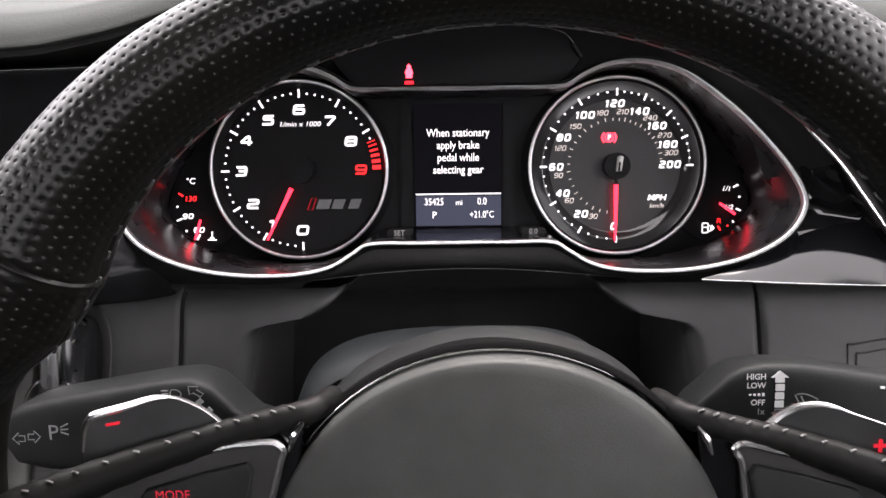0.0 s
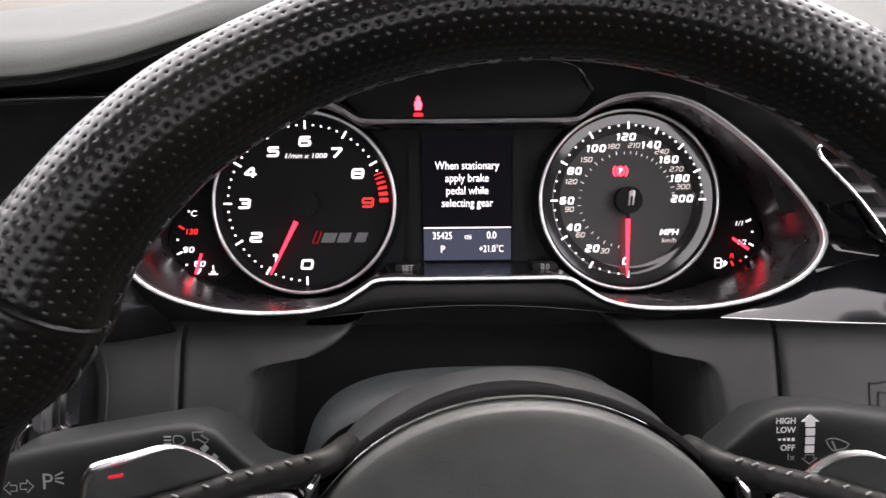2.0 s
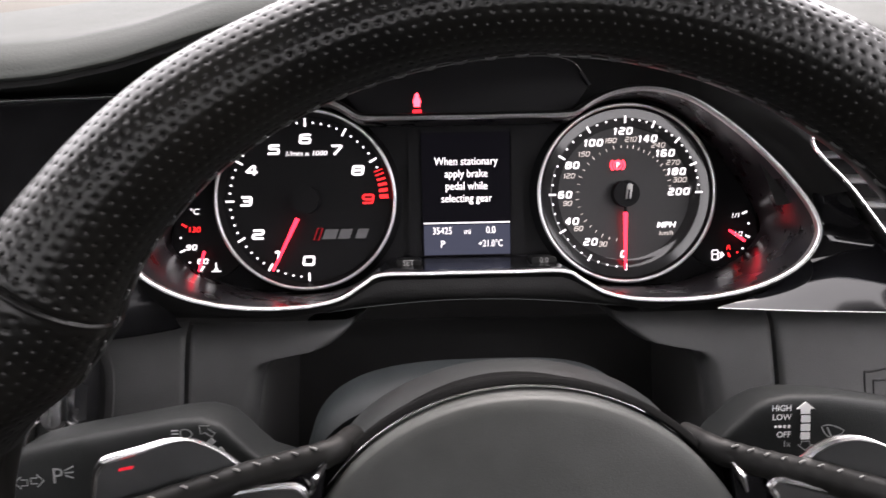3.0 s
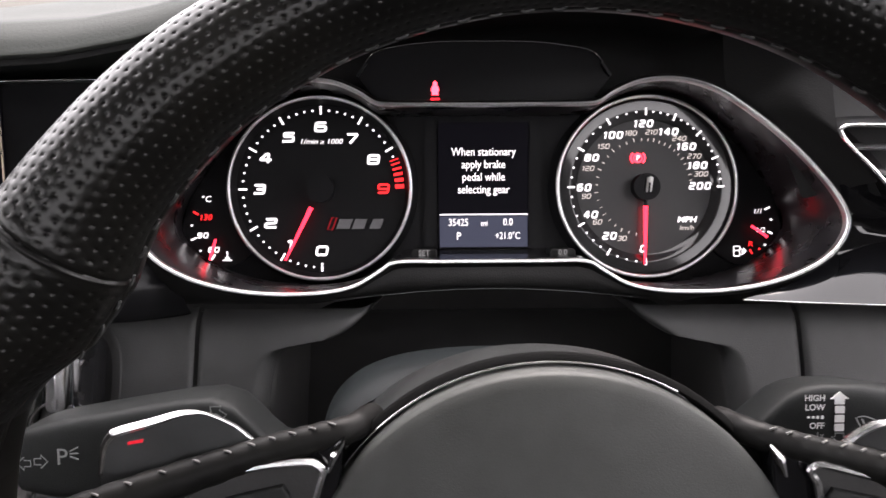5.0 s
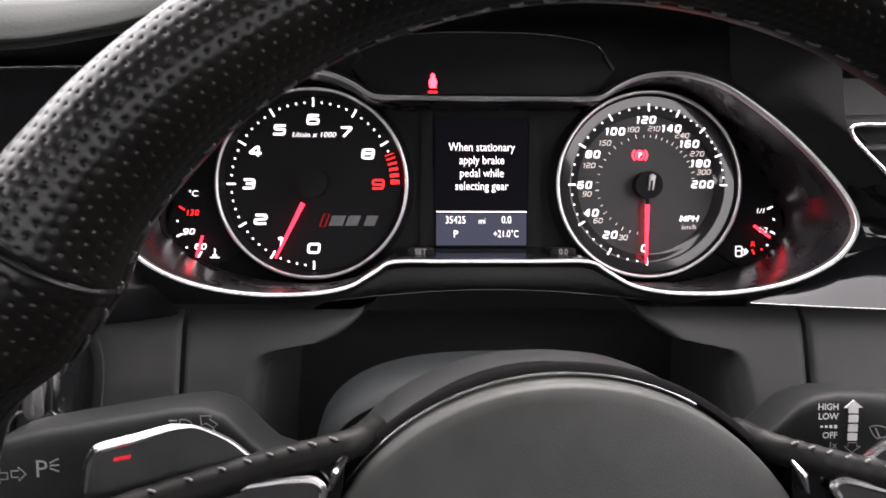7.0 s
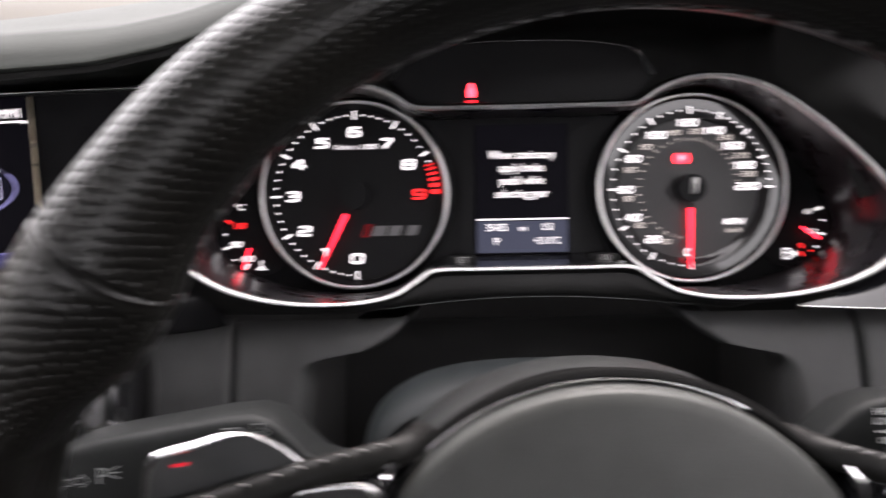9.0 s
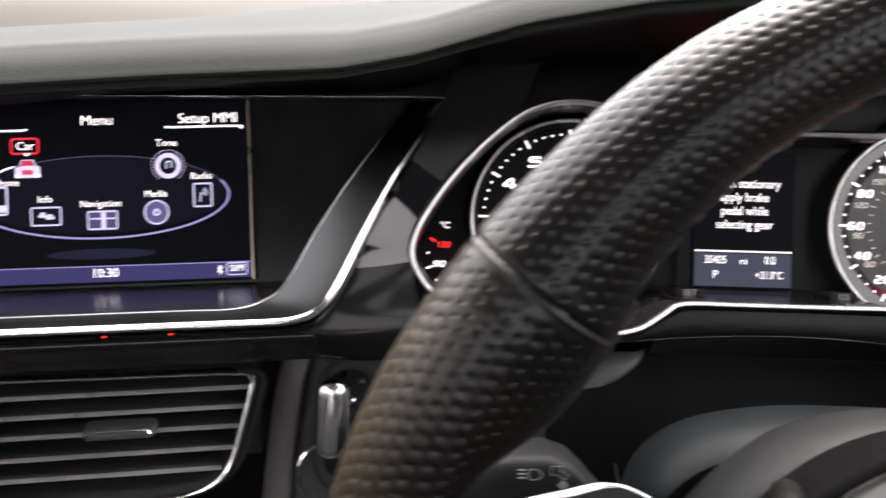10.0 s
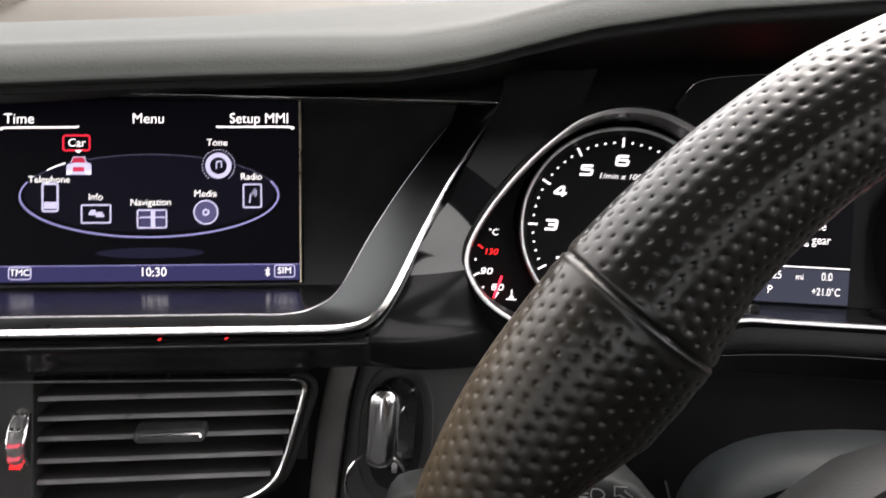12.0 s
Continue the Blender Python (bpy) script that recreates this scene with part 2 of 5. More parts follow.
def flat(m, outline, n, bm=None):
    bm = bm or bmesh.new()
    bm.faces.new([bm.verts.new(m @ Vector((x, y, n))) for x, y in outline])
    return bm


def bar(m, x0, y0, x1, y1, w, n, bm=None, thick=0.0003):
    """A straight stroke of width w."""
    d = Vector((x1 - x0, y1 - y0)).normalized() * (w / 2)
    s = Vector((-d.y, d.x))
    return slab(m, [(x0 + s.x, y0 + s.y), (x0 - s.x, y0 - s.y), (x1 - s.x, y1 - s.y), (x1 + s.x, y1 + s.y)], n - thick, n, 0, bm)


def strip(m, points, w, n, closed=False, bm=None, thick=0.0002):
    """A line of width w drawn through points on a plane."""
    p = [Vector(q) for q in points]
    k = len(p)
    left, right = [], []
    for i, q in enumerate(p):
        a = p[(i - 1) % k] if closed or i else q
        b = p[(i + 1) % k] if closed or i < k - 1 else q
        d = (b - a).normalized()
        s = Vector((-d.y, d.x)) * (w / 2)
        left.append(m @ Vector((*(q + s), n)))
        right.append(m @ Vector((*(q - s), n)))
    if closed:
        left.append(left[0])
        right.append(right[0])
    return loft([left, right], False, bm=bm)


def letters(name, words, m, x, y, n, size, material, parent, wide=1.0, lean=0.0, align="CENTER", label="", spacing=1.0, weight=0.0):
    """Words in the built-in font, as a thin mesh on the plane of m."""
    font = bpy.data.curves.new(name, "FONT")
    font.body, font.size, font.align_x, font.align_y, font.shear = words, size, align, "CENTER", lean
    font.resolution_u, font.extrude, font.offset, font.space_character = 3, 0.0, weight, spacing
    ob = bpy.data.objects.new(name, font)
    me = bpy.data.meshes.new_from_object(ob)
    bpy.data.objects.remove(ob)
    bpy.data.curves.remove(font)
    me.name = name
    me.materials.clear()
    me.transform(m @ Matrix.Translation((x, y, n)) @ Matrix.Diagonal((wide, 1, 1, 1)))
    return part(name, me, material, parent, label, smooth=False)


STROKES = {                                      # wide, square-shouldered dial figures on a unit box
    "0": ([(0, 0), (1, 0), (1, 1), (0, 1)],),
    "1": ([(-0.06, 0.80), (0.30, 1.0), (0.30, -0.1)],),
    "2": ([(-0.02, 1), (1, 1), (1, 0.52), (0, 0.48), (0, 0), (1.08, 0)],),
    "3": ([(0, 1), (1, 1), (1, 0), (0, 0)], [(0.25, 0.52), (1, 0.52)]),
    "4": ([(0.78, -0.1), (0.78, 1), (0.55, 1), (-0.05, 0.28), (1.1, 0.28)],),
    "5": ([(1.02, 1), (0.05, 1), (0.05, 0.58), (1, 0.58), (1, 0), (-0.05, 0)],),
    "6": ([(0.98, 1), (0, 1), (0, 0), (1, 0), (1, 0.56), (0, 0.56)],),
    "7": ([(0, 1), (1.05, 1), (0.35, -0.1)],),
    "8": ([(0, 0), (1, 0), (1, 1), (0, 1)], [(0, 0.52), (1, 0.52)]),
    "9": ([(0.02, 0), (1, 0), (1, 1), (0, 1), (0, 0.46), (1, 0.46)],),
}


def figures(name, digits, m, x, y, n, tall, wide, stroke, material, parent, lean=0.14, label=""):
    """Numbers drawn with a broad stroke and rounded corners, their middle at x, y."""
    bm = bmesh.new()
    widths = [wide * (0.42 if digit == "1" else 1.0) + 2.1 * stroke for digit in digits]
    at = x - (sum(widths) - 2.1 * stroke) / 2
    for digit, width in zip(digits, widths):
        for path in STROKES[digit]:
            closed = digit in "08" and len(path) == 4
            pts = [Vector((a * wide, (b - 0.5) * tall)) for a, b in path]
            line = []
            for i, q in enumerate(pts):
                if not closed and i in (0, len(pts) - 1):
                    line.append(q)
                    continue
                before, after = pts[i - 1] - q, pts[(i + 1) % len(pts)] - q
                r = min(0.24 * tall, 0.45 * before.length, 0.45 * after.length)
                p0, p1 = q + before.normalized() * r, q + after.normalized() * r
                line += [(1 - t) ** 2 * p0 + 2 * t * (1 - t) * q + t * t * p1 for t in (0, 0.25, 0.5, 0.75, 1)]
            strip(m, [(at + v.x + lean * v.y, y + v.y) for v in line], stroke, n, closed, bm)
        at += width
    return part(name, bm, material, parent, label, smooth=False)


# ---------------------------------------------------------------- the cabin that closes the place
def box_mesh(x0, x1, y0, y1, z0, z1, bevel=0.0):
    return slab(Matrix(), [(x0, y0), (x1, y0), (x1, y1), (x0, y1)], z0, z1, bevel)


def plate(corners, thick):
    """A flat plate on four corners, with thickness along its normal."""
    c = [Vector(q) for q in corners]
    up = (c[1] - c[0]).cross(c[2] - c[0]).normalized() * thick
    return loft([c, [q + up for q in c]], True, (True, True))


def structure(name, bm, material, label, category):
    return tagged(part(name, bm, material, None, "", smooth=False), label, category, kind="structure")


structure("ground", box_mesh(-40, 40, -40, 60, -0.3, 0.0), ASPHALT, "pale grey concrete yard under the car", "ground")
structure("backdrop", box_mesh(-14, 14, 9.0, 9.3, 0.0, 3.2), OUTSIDE, "plain grey-green wall beyond the windscreen", "backdrop")
structure("floor", box_mesh(-1.15, 0.5, -1.3, 0.95, 0.24, 0.28), FLOOR_MAT, "black carpeted car floor", "floor")
structure("ceiling", plate([(-1.1, 0.18, 1.385), (0.44, 0.18, 1.385), (0.44, -1.3, 1.42), (-1.1, -1.3, 1.42)], -0.03), HEADLINING, "black cloth headlining of the car", "ceiling")
for name, x0, x1 in (("wall_right", 0.46, 0.50), ("wall_left", -1.15, -1.11)):
    structure(name, box_mesh(x0, x1, -1.3, 0.95, 0.28, 0.95), LINING, "dark trimmed car door below its window", "car door")
structure("wall_rear", box_mesh(-1.11, 0.46, -1.34, -1.30, 0.28, 1.24), LINING, "dark cloth rear bulkhead below the rear window", "bulkhead")
# unseen panels, their heights set to limit the light from the rear sides
for name, x0, z1 in (("rear_light_block_left", -1.15, 1.20), ("rear_light_block_right", 0.46, 1.30)):
    structure(name, box_mesh(x0, x0 + 0.04, -1.3, -0.42, 0.95, z1), LINING, "unseen dark rear side panel, added to limit light from behind", "bulkhead")
for name, x in (("pillar_rear_right", 0.46), ("pillar_rear_left", -1.11)):
    structure(name, tube([(x, -1.28, 0.94), (x * 0.95, -1.22, 1.42)], 0.05, 10), LINING, "dark trimmed rear pillar", "pillar")
# unseen walls, added to cut the low sky light from either side
for name, x0, z1 in (("sky_block_left", -6.3, 2.5), ("sky_block_right", 6.0, 2.6)):
    structure(name, box_mesh(x0, x0 + 0.3, -14, 9.0, 0.0, z1), SKY_BLOCK, "unseen grey wall added beside the car to hold back low sky light", "wall")
structure("wall_front", box_mesh(-1.11, 0.46, 0.93, 0.95, 0.28, 1.05), SOFT_BLACK, "black bulkhead below the windscreen", "bulkhead")
for name, x in (("pillar_right", 0.50), ("pillar_left", -1.12)):
    structure(name, tube([(x, 0.93, 1.04), (x * 0.97, 0.55, 1.220), (x * 0.94, 0.18, 1.385)], 0.03, 10), LINING, "grey trimmed windscreen pillar", "pillar")
for name, x in (("pillar_middle_right", 0.46), ("pillar_middle_left", -1.11)):
    structure(name, tube([(x, -0.35, 0.94), (x * 0.95, -0.38, 1.42)], 0.045, 10), LINING, "grey trimmed door pillar", "pillar")


# ---------------------------------------------------------------- dashboard
dash = base("dashboard", (-0.2, 0.4, 0.9), "black and grey dashboard with gloss black fascia", "dashboard", kind="structure")


def blend(x, knots):
    """Value at x between knots (position, value), eased."""
    if x <= knots[0][0]:
        return knots[0][1]
    for (a, p), (b, q) in zip(knots, knots[1:]):
        if x <= b:
            return p + (q - p) * (x - a) / (b - a)
    return knots[-1][1]


def lip_height(x):
    return blend(x, [(-1.1, 1.002), (-0.40, 1.0155), (-0.28, 1.0235), (-0.205, 1.0272), (-0.17, 1.0337), (-0.12, 1.0485), (-0.07, 1.0575), (0.0, 1.064), (0.07, 1.0625), (0.13, 1.050), (0.19, 1.033), (0.25, 1.025), (0.46, 1.02)])


def far_height(x):
    return blend(x, [(-1.1, 1.028), (-0.57, 1.037), (-0.375, 1.049), (-0.27, 1.0595), (-0.14, 1.070), (0.0, 1.076), (0.46, 1.07)])


def lip_depth(x):
    return 0.340 - 0.010 * math.exp(-(x / 0.13) ** 2) + 0.18 * min(0.0, x + 0.16)


def dash_profile(x):
    y, z, f = lip_depth(x), lip_height(x), far_height(x)
    k = blend(x, [(-0.24, 0.0), (-0.08, 1.0)])   # the lip stands upright beside the hood and leans back over it
    roll = [(0.0, 0.0, 0.0005, -0.0008), (0.0022, 0.0035, 0.0015, 0.0016), (0.0080, 0.0088, 0.007, 0.0058), (0.019, 0.0135, 0.017, 0.0108), (0.035, 0.0165, 0.034, 0.0152)]
    return [(x, 0.46, z - 0.03), (x, y + 0.03, z - 0.008), (x, y + 0.008, z - 0.003), *[(x, y + a + (c - a) * k, z + b + (d - b) * k) for a, b, c, d in roll],
            (x, y + 0.10, z + 0.55 * (f - z)), (x, 0.57, f - 0.002), (x, 0.61, f), (x, 0.635, f - 0.004), (x, 0.65, f - 0.03)]


xs = [-1.1 + 1.56 * i / 200 for i in range(201)]
bm = loft([curve(dash_profile(x), 4) for x in xs], False)
bmesh.ops.smooth_vert(bm, verts=bm.verts, factor=0.5, use_axis_x=False, use_axis_y=True, use_axis_z=True)
part("dash_pad", bm, DASH_PAD, dash, "grey grained soft dash top with a rounded front edge")

bm = loft([curve([(x, 0.60, far_height(x) - 0.035), (x, 0.66, far_height(x) - 0.006), (x, 0.74, 1.060), (x, 0.83, 1.0705), (x, 0.92, 1.072)], 5) for x in xs], False)
far_panel = part("windscreen_panel", bm, DASH_FAR, dash, "pale panel at the foot of the windscreen")
for i in range(16):
    x = -0.70 + 0.0045 * i
    part("grille_rib", tube([(x, 0.69, 1.0495), (x, 0.72, 1.0565), (x, 0.75, 1.0615)], 0.0007, 5), DASH_FAR, far_panel)


# hood over the dials: a dark underside running back from the lip
def hood_profile(x):
    y, z = lip_depth(x), lip_height(x)
    back = 0.405
    d = blend(abs(x + 0.005), [(0.0, 0.033), (0.115, 0.030), (0.150, 0.012), (0.5, 0.012)])
    return [(x, y + 0.004, z + 0.002), (x, y + 0.001, z - 0.004), (x, y + 0.006, z - 0.25 * d), (x, 0.5 * (y + back), z - 0.6 * d), (x, back, z - d), (x, back + 0.005, z - d - 0.03), (x, back + 0.005, 0.90)]


hood_x = [-0.46 + 0.92 * i / 150 for i in range(151)]
bm = loft([curve(hood_profile(x), 4) for x in hood_x], False)
part("instrument_hood", bm, HOOD_BLACK, dash, "black leatherette hood over the dials")


# bezel line round the dials, right half from the middle of its foot to the middle of its top
HALF = [(0.0, -0.0395), (0.024, -0.0395), (0.047, -0.0396), (0.0555, -0.0440), (0.066, -0.0503), (0.078, -0.0533), (0.092, -0.0543), (0.110, -0.0538), (0.128, -0.0510),
        (0.145, -0.0455), (0.159, -0.0370), (0.1672, -0.0265), (0.1688, -0.0170), (0.1642, -0.0045), (0.155, 0.0105), (0.143, 0.0258), (0.130, 0.0390), (0.1185, 0.0480),
        (0.106, 0.0532), (0.0935, 0.0550), (0.080, 0.0535), (0.068, 0.0485), (0.0605, 0.0437), (0.053, 0.0420), (0.026, 0.0420), (0.0, 0.0420)]
OUTLINE = curve([*HALF, *[(-x, y) for x, y in HALF[-2:0:-1]]], 4, closed=True)


def bezel_rise(u, v):
    return 0.0415 - 0.28 * v + 0.022 * (u / 0.17) ** 2


def bezel_loop(grow, back):
    """The bezel line, grown outwards by so much and set back by so much."""
    out, k = [], len(OUTLINE)
    for i, q in enumerate(OUTLINE):
        d = OUTLINE[(i + 1) % k] - OUTLINE[i - 1]
        d = Vector((d.y, -d.x)).normalized() * grow
        u, v = q.x + d.x, q.y + d.y
        out.append(CLUSTER @ Vector((u, v, bezel_rise(q.x, q.y) - back)))
    return out


# gloss surround of the dials, which runs on into the fascia
bm = loft([bezel_loop(0.0008, 0.0), bezel_loop(0.0020, 0.0008), bezel_loop(0.0030, 0.0035), bezel_loop(0.0036, 0.03)], True)
part("dial_surround", bm, HOOD_BLACK, dash, "black rim round the dials")


def sheet(rows, material, name, label="", thick=0.0):
    lines = [curve(r, 5) for r in rows]
    if len(lines) > 2:
        lines = list(zip(*[curve(c, 5) for c in zip(*lines)]))
    return part(name, loft(lines, False), material, dash, label)


# fascia between the screen surround and the dials
def slope(x):
    """Depth of the screen surround's foot, which turns towards the driver."""
    return 0.2642 + 0.183 * (x + 0.2047)


chrome_edge = curve([(-0.2045, 0.2862, 0.9125), (-0.2045, 0.2747, 0.9150), (-0.2045, 0.2682, 0.9225), (-0.2045, 0.2634, 0.9300), (-0.2036, 0.2668, 0.9350), (-0.1985, 0.2755, 0.9420), (-0.1900, 0.2970, 0.958), (-0.1825, 0.3160, 0.9725), (-0.1729, 0.3342, 0.9868), (-0.1655, 0.3510, 0.9985), (-0.1580, 0.3720, 1.0125), (-0.1550, 0.388, 1.032)], 5)
near_edge = [q + Vector((0.0008, blend(q.z, [(0.9125, 0.0), (0.9225, 0.0008), (0.930, 0.0025), (0.936, 0.0080), (0.9445, 0.0110), (0.958, 0.0085), (0.9725, 0.0100), (0.9868, 0.0030)]), 0)) for q in chrome_edge]
far_edge = curve([(-0.1480, 0.3180, 0.9020), (-0.1490, 0.3080, 0.9040), (-0.1510, 0.3050, 0.9140), (-0.1530, 0.3048, 0.9215), (-0.1575, 0.3040, 0.9270), (-0.1680, 0.3005, 0.9442), (-0.1690, 0.3085, 0.954), (-0.1665, 0.3195, 0.964), (-0.1575, 0.3310, 0.978), (-0.1445, 0.3425, 0.9915), (-0.1220, 0.3600, 1.0085), (-0.110, 0.378, 1.032)], 5)
rows = [chrome_edge]
for i in range(17):
    t = i / 16
    rows.append([a.lerp(b, t) - Vector((0, 0.022 * t * (1 - t) * blend(a.z, [(0.932, 1.0), (0.952, 0.0)]), 0)) for a, b in zip(near_edge, far_edge)])
part("fascia_middle", loft([r[27:41] for r in rows], False), GLOSS, dash, "gloss black fascia between screen and dials")
part("fascia_foot", loft([r[:28] for r in rows], False), SCREEN_BLACK, dash, "smooth black foot of the fascia")
part("hood_cheek", loft([r[40:] for r in rows], False), HOOD_BLACK, dash, "black leatherette cheek of the hood")
# gloss band under the screen surround
rows = []
for x in (-0.50, -0.40, -0.30, -0.235, -0.2045):
    y = slope(x)
    low = blend(x, [(-0.235, 0.9125), (-0.2045, 0.9130)])
    rows.append([(x, y + 0.004, 0.9345), (x, y - 0.001, 0.930), (x, y + 0.004, 0.5 * (0.934 + low)), (x, y + 0.0105, low + 0.002), (x, y + 0.022, low)])
sheet(rows, BAND_BLACK, "fascia_band", "gloss black band under the screen")

# lip under the dials, black, with a thin bright lower edge
lip = []
for i in range(61):
    u = -0.165 + 0.33 * i / 60
    foot = blend(abs(u), [(0.0, -0.0395), (0.047, -0.0397), (0.066, -0.0503), (0.092, -0.0543), (0.128, -0.0510), (0.150, -0.0425), (0.165, -0.03)])
    top = CLUSTER @ Vector((u, foot - 0.003, bezel_rise(u, foot) - 0.001))
    drop = 0.9075 + 0.0075 * math.cos(min(1.0, abs(u) / 0.09) * math.pi / 2)
    back = 0.312 + 0.014 * min(1.0, max(0.0, (u - 0.095) / 0.03))
    lip.append([top, top.lerp(Vector((u, back, drop)), 0.5) + Vector((0, -0.003 + 0.5 * (back - 0.312), 0)), Vector((u, back, drop)), Vector((u, back + 0.018, drop - 0.004))])
part("dial_sill", loft([curve(r, 4) for r in lip], False), HOOD_BLACK, dash, "black sill under the dials")
part("sill_edge", tube([Vector((r[2].x, r[2].y - 0.0008, r[2].z)) for r in lip[16:45]], 0.00035, 6), CHROME, dash, "thin bright sill edge")

# gloss fascia on the door side, with its bright lower edge
sheet([[(0.117, 0.2905, 0.9170), (0.140, 0.2960, 0.9215), (0.166, 0.3080, 0.9320), (0.174, 0.3150, 0.945), (0.172, 0.322, 0.965)],
       [(0.165, 0.2830, 0.9176), (0.171, 0.2930, 0.9255), (0.184, 0.3080, 0.9370), (0.182, 0.3130, 0.948), (0.176, 0.318, 0.967)],
       [(0.215, 0.2780, 0.9181), (0.2125, 0.2895, 0.9265), (0.2050, 0.3035, 0.9375), (0.194, 0.3090, 0.950), (0.1815, 0.3120, 0.970)]], GLOSS, "fascia_side", "gloss black fascia beside the dials")
sheet([[(0.213, 0.2785, 0.9181), (0.2115, 0.2897, 0.9265), (0.2045, 0.3035, 0.9375)], [(0.33, 0.270, 0.9190), (0.33, 0.281, 0.927), (0.33, 0.295, 0.938)]], GLOSS, "fascia_side")
sheet([[(0.160, 0.331, 0.955), (0.148, 0.343, 0.983), (0.128, 0.360, 1.003), (0.126, 0.375, 1.035)],
       [(0.173, 0.321, 0.962), (0.160, 0.333, 0.985), (0.140, 0.350, 1.005), (0.138, 0.370, 1.035)],
       [(0.178, 0.315, 0.966), (0.165, 0.324, 0.987), (0.152, 0.338, 1.006), (0.150, 0.365, 1.035)],
       [(0.1825, 0.309, 0.969), (0.1690, 0.317, 0.986), (0.1655, 0.324, 0.996), (0.170, 0.350, 1.035)]], HOOD_BLACK, "hood_cheek", "black leatherette cheek of the hood")
part("fascia_edge", tube([(0.118, 0.2903, 0.9168), (0.140, 0.2865, 0.9172), (0.165, 0.2825, 0.9176), (0.215, 0.2775, 0.9179), (0.33, 0.2695, 0.9188)], 0.0002, 6), BEZEL, dash, "thin bright edge")


# lower panels: they lean towards the knees, and leave an arch free for the column
def knee(z):
    return 0.3025 - 0.55 * (0.902 - z) if z < 0.902 else 0.3025 + (z - 0.902) * 0.6


ARCH = [(q.x, q.y) for q in curve([(0.0, 0.060), (0.006, 0.0655), (0.0120, 0.0730), (0.0150, 0.0800), (0.0165, 0.0900), (0.0178, 0.0985), (0.0220, 0.1055), (0.0310, 0.1085), (0.055, 0.1110), (0.09, 0.114), (0.2, 0.12)], 6)]


def arch(z, side):
    """Edge of the column's arch at height z."""
    return side * blend(0.908 - z, ARCH) * (1.0 if side > 0 else 1.07) + 0.008


def key_seam(z):
    """The curved joint between the console edge and the key panel."""
    return -0.2128 - 0.0066 * (1 - math.exp(-(0.9055 - z) / 0.020))


def knee_panel(name, x0, x1, top, label, curve_side=0):
    zs = [top - 0.24 * (i / 60) ** 1.7 for i in range(61)]
    rows = []
    for z in zs:
        a, b = x0 or key_seam(z), x1
        if curve_side < 0:
            b = arch(z, -1)
        if curve_side > 0:
            a = arch(z, 1)
        roll = 0.007 * math.exp(-(top - z) / 0.0022)
        row = []
        for j in range(37):
            u = j / 36
            x = a + (b - a) * (u - 0.9 * math.sin(2 * math.pi * u) / (2 * math.pi))
            rim = max(0.0, 1 - min(abs(x - a), abs(x - b)) / 0.003)
            curl = 0.0
            if curve_side:
                curl = 0.007 * max(0.0, 1 - abs(x - (b if curve_side < 0 else a)) / 0.009) ** 2
            row.append((x, knee(z) + roll + 0.002 * rim ** 2 + curl, z))
        rows.append(row)
    bm = loft(rows, False)
    ob = part(name, bm, PANEL_GREY, dash, label)
    return ob


knee_panel("knee_panel", -0.1440, -0.06, 0.9047, "dark grey grained panel beside the column", -1)
knee_panel("knee_panel", 0, -0.1462, 0.9055, "dark grey panel with the key slot")
knee_panel("knee_panel", 0.06, 0.1520, 0.9052, "dark grey grained panel beside the column", 1)
knee_panel("knee_panel", 0.1540, 0.330, 0.9058, "dark grey panel with the light switch")

# black hollow behind the column
part("column_hollow", loft([curve([(x, 0.322, 0.899), (x, 0.340, 0.885), (x, 0.345, 0.85), (x, 0.33, 0.70)], 4) for x in (-0.15, -0.05, 0.05, 0.16)], False), SOFT_BLACK, dash, "black hollow behind the column")
for s in (-1, 1):
    part("hollow_cheek", loft([curve([(arch(z, s) + 0.001 * s, knee(z) + 0.0085, z), (arch(z, s) - 0.003 * s, knee(z) + 0.018, z), (arch(z, s) - 0.012 * s, 0.352, z)], 4) for z in (0.906 - 0.206 * (i / 40) ** 1.6 for i in range(41))], False), SOFT_BLACK, dash, "black cheek of the column's arch")

# curved trim between the middle vent and the key panel
rows = []
for d in (0, 0.006, 0.015, 0.03, 0.05, 0.08, 0.12):
    z = 0.9065 - d
    x0, x1, y = -0.2262 - 0.0066 * (1 - math.exp(-d / 0.018)), key_seam(z) - 0.0014, knee(z)
    rows.append([Vector(q) for q in ((x0, y + 0.015, z), (x0, y + 0.001, z), (x0 + 0.0004, y - 0.0008, z), (x0 + 0.0016, y - 0.0018, z), ((x0 + x1) / 2, y - 0.002, z), (x1 - 0.0012, y - 0.0014, z), (x1 - 0.0003, y - 0.0006, z), (x1, y + 0.001, z), (x1, y + 0.006, z))])
bm = loft(rows, False)
part("console_edge", bm, CONSOLE_GREY, dash, "dark grey rounded console edge")
# filler behind vents so that nothing shows through
part("console_core", box_mesh(-0.52, -0.222, 0.345, 0.40, 0.62, 0.932), SOFT_BLACK, dash, "", smooth=False)
part("console_front", loft([[(-0.52, 0.2035, 0.8605), (-0.236, 0.2545, 0.8605)], [(-0.52, 0.187, 0.82), (-0.24, 0.236, 0.82)], [(-0.52, 0.14, 0.62), (-0.25, 0.18, 0.62)]], False), GLOSS, dash, "gloss black console below the vent")

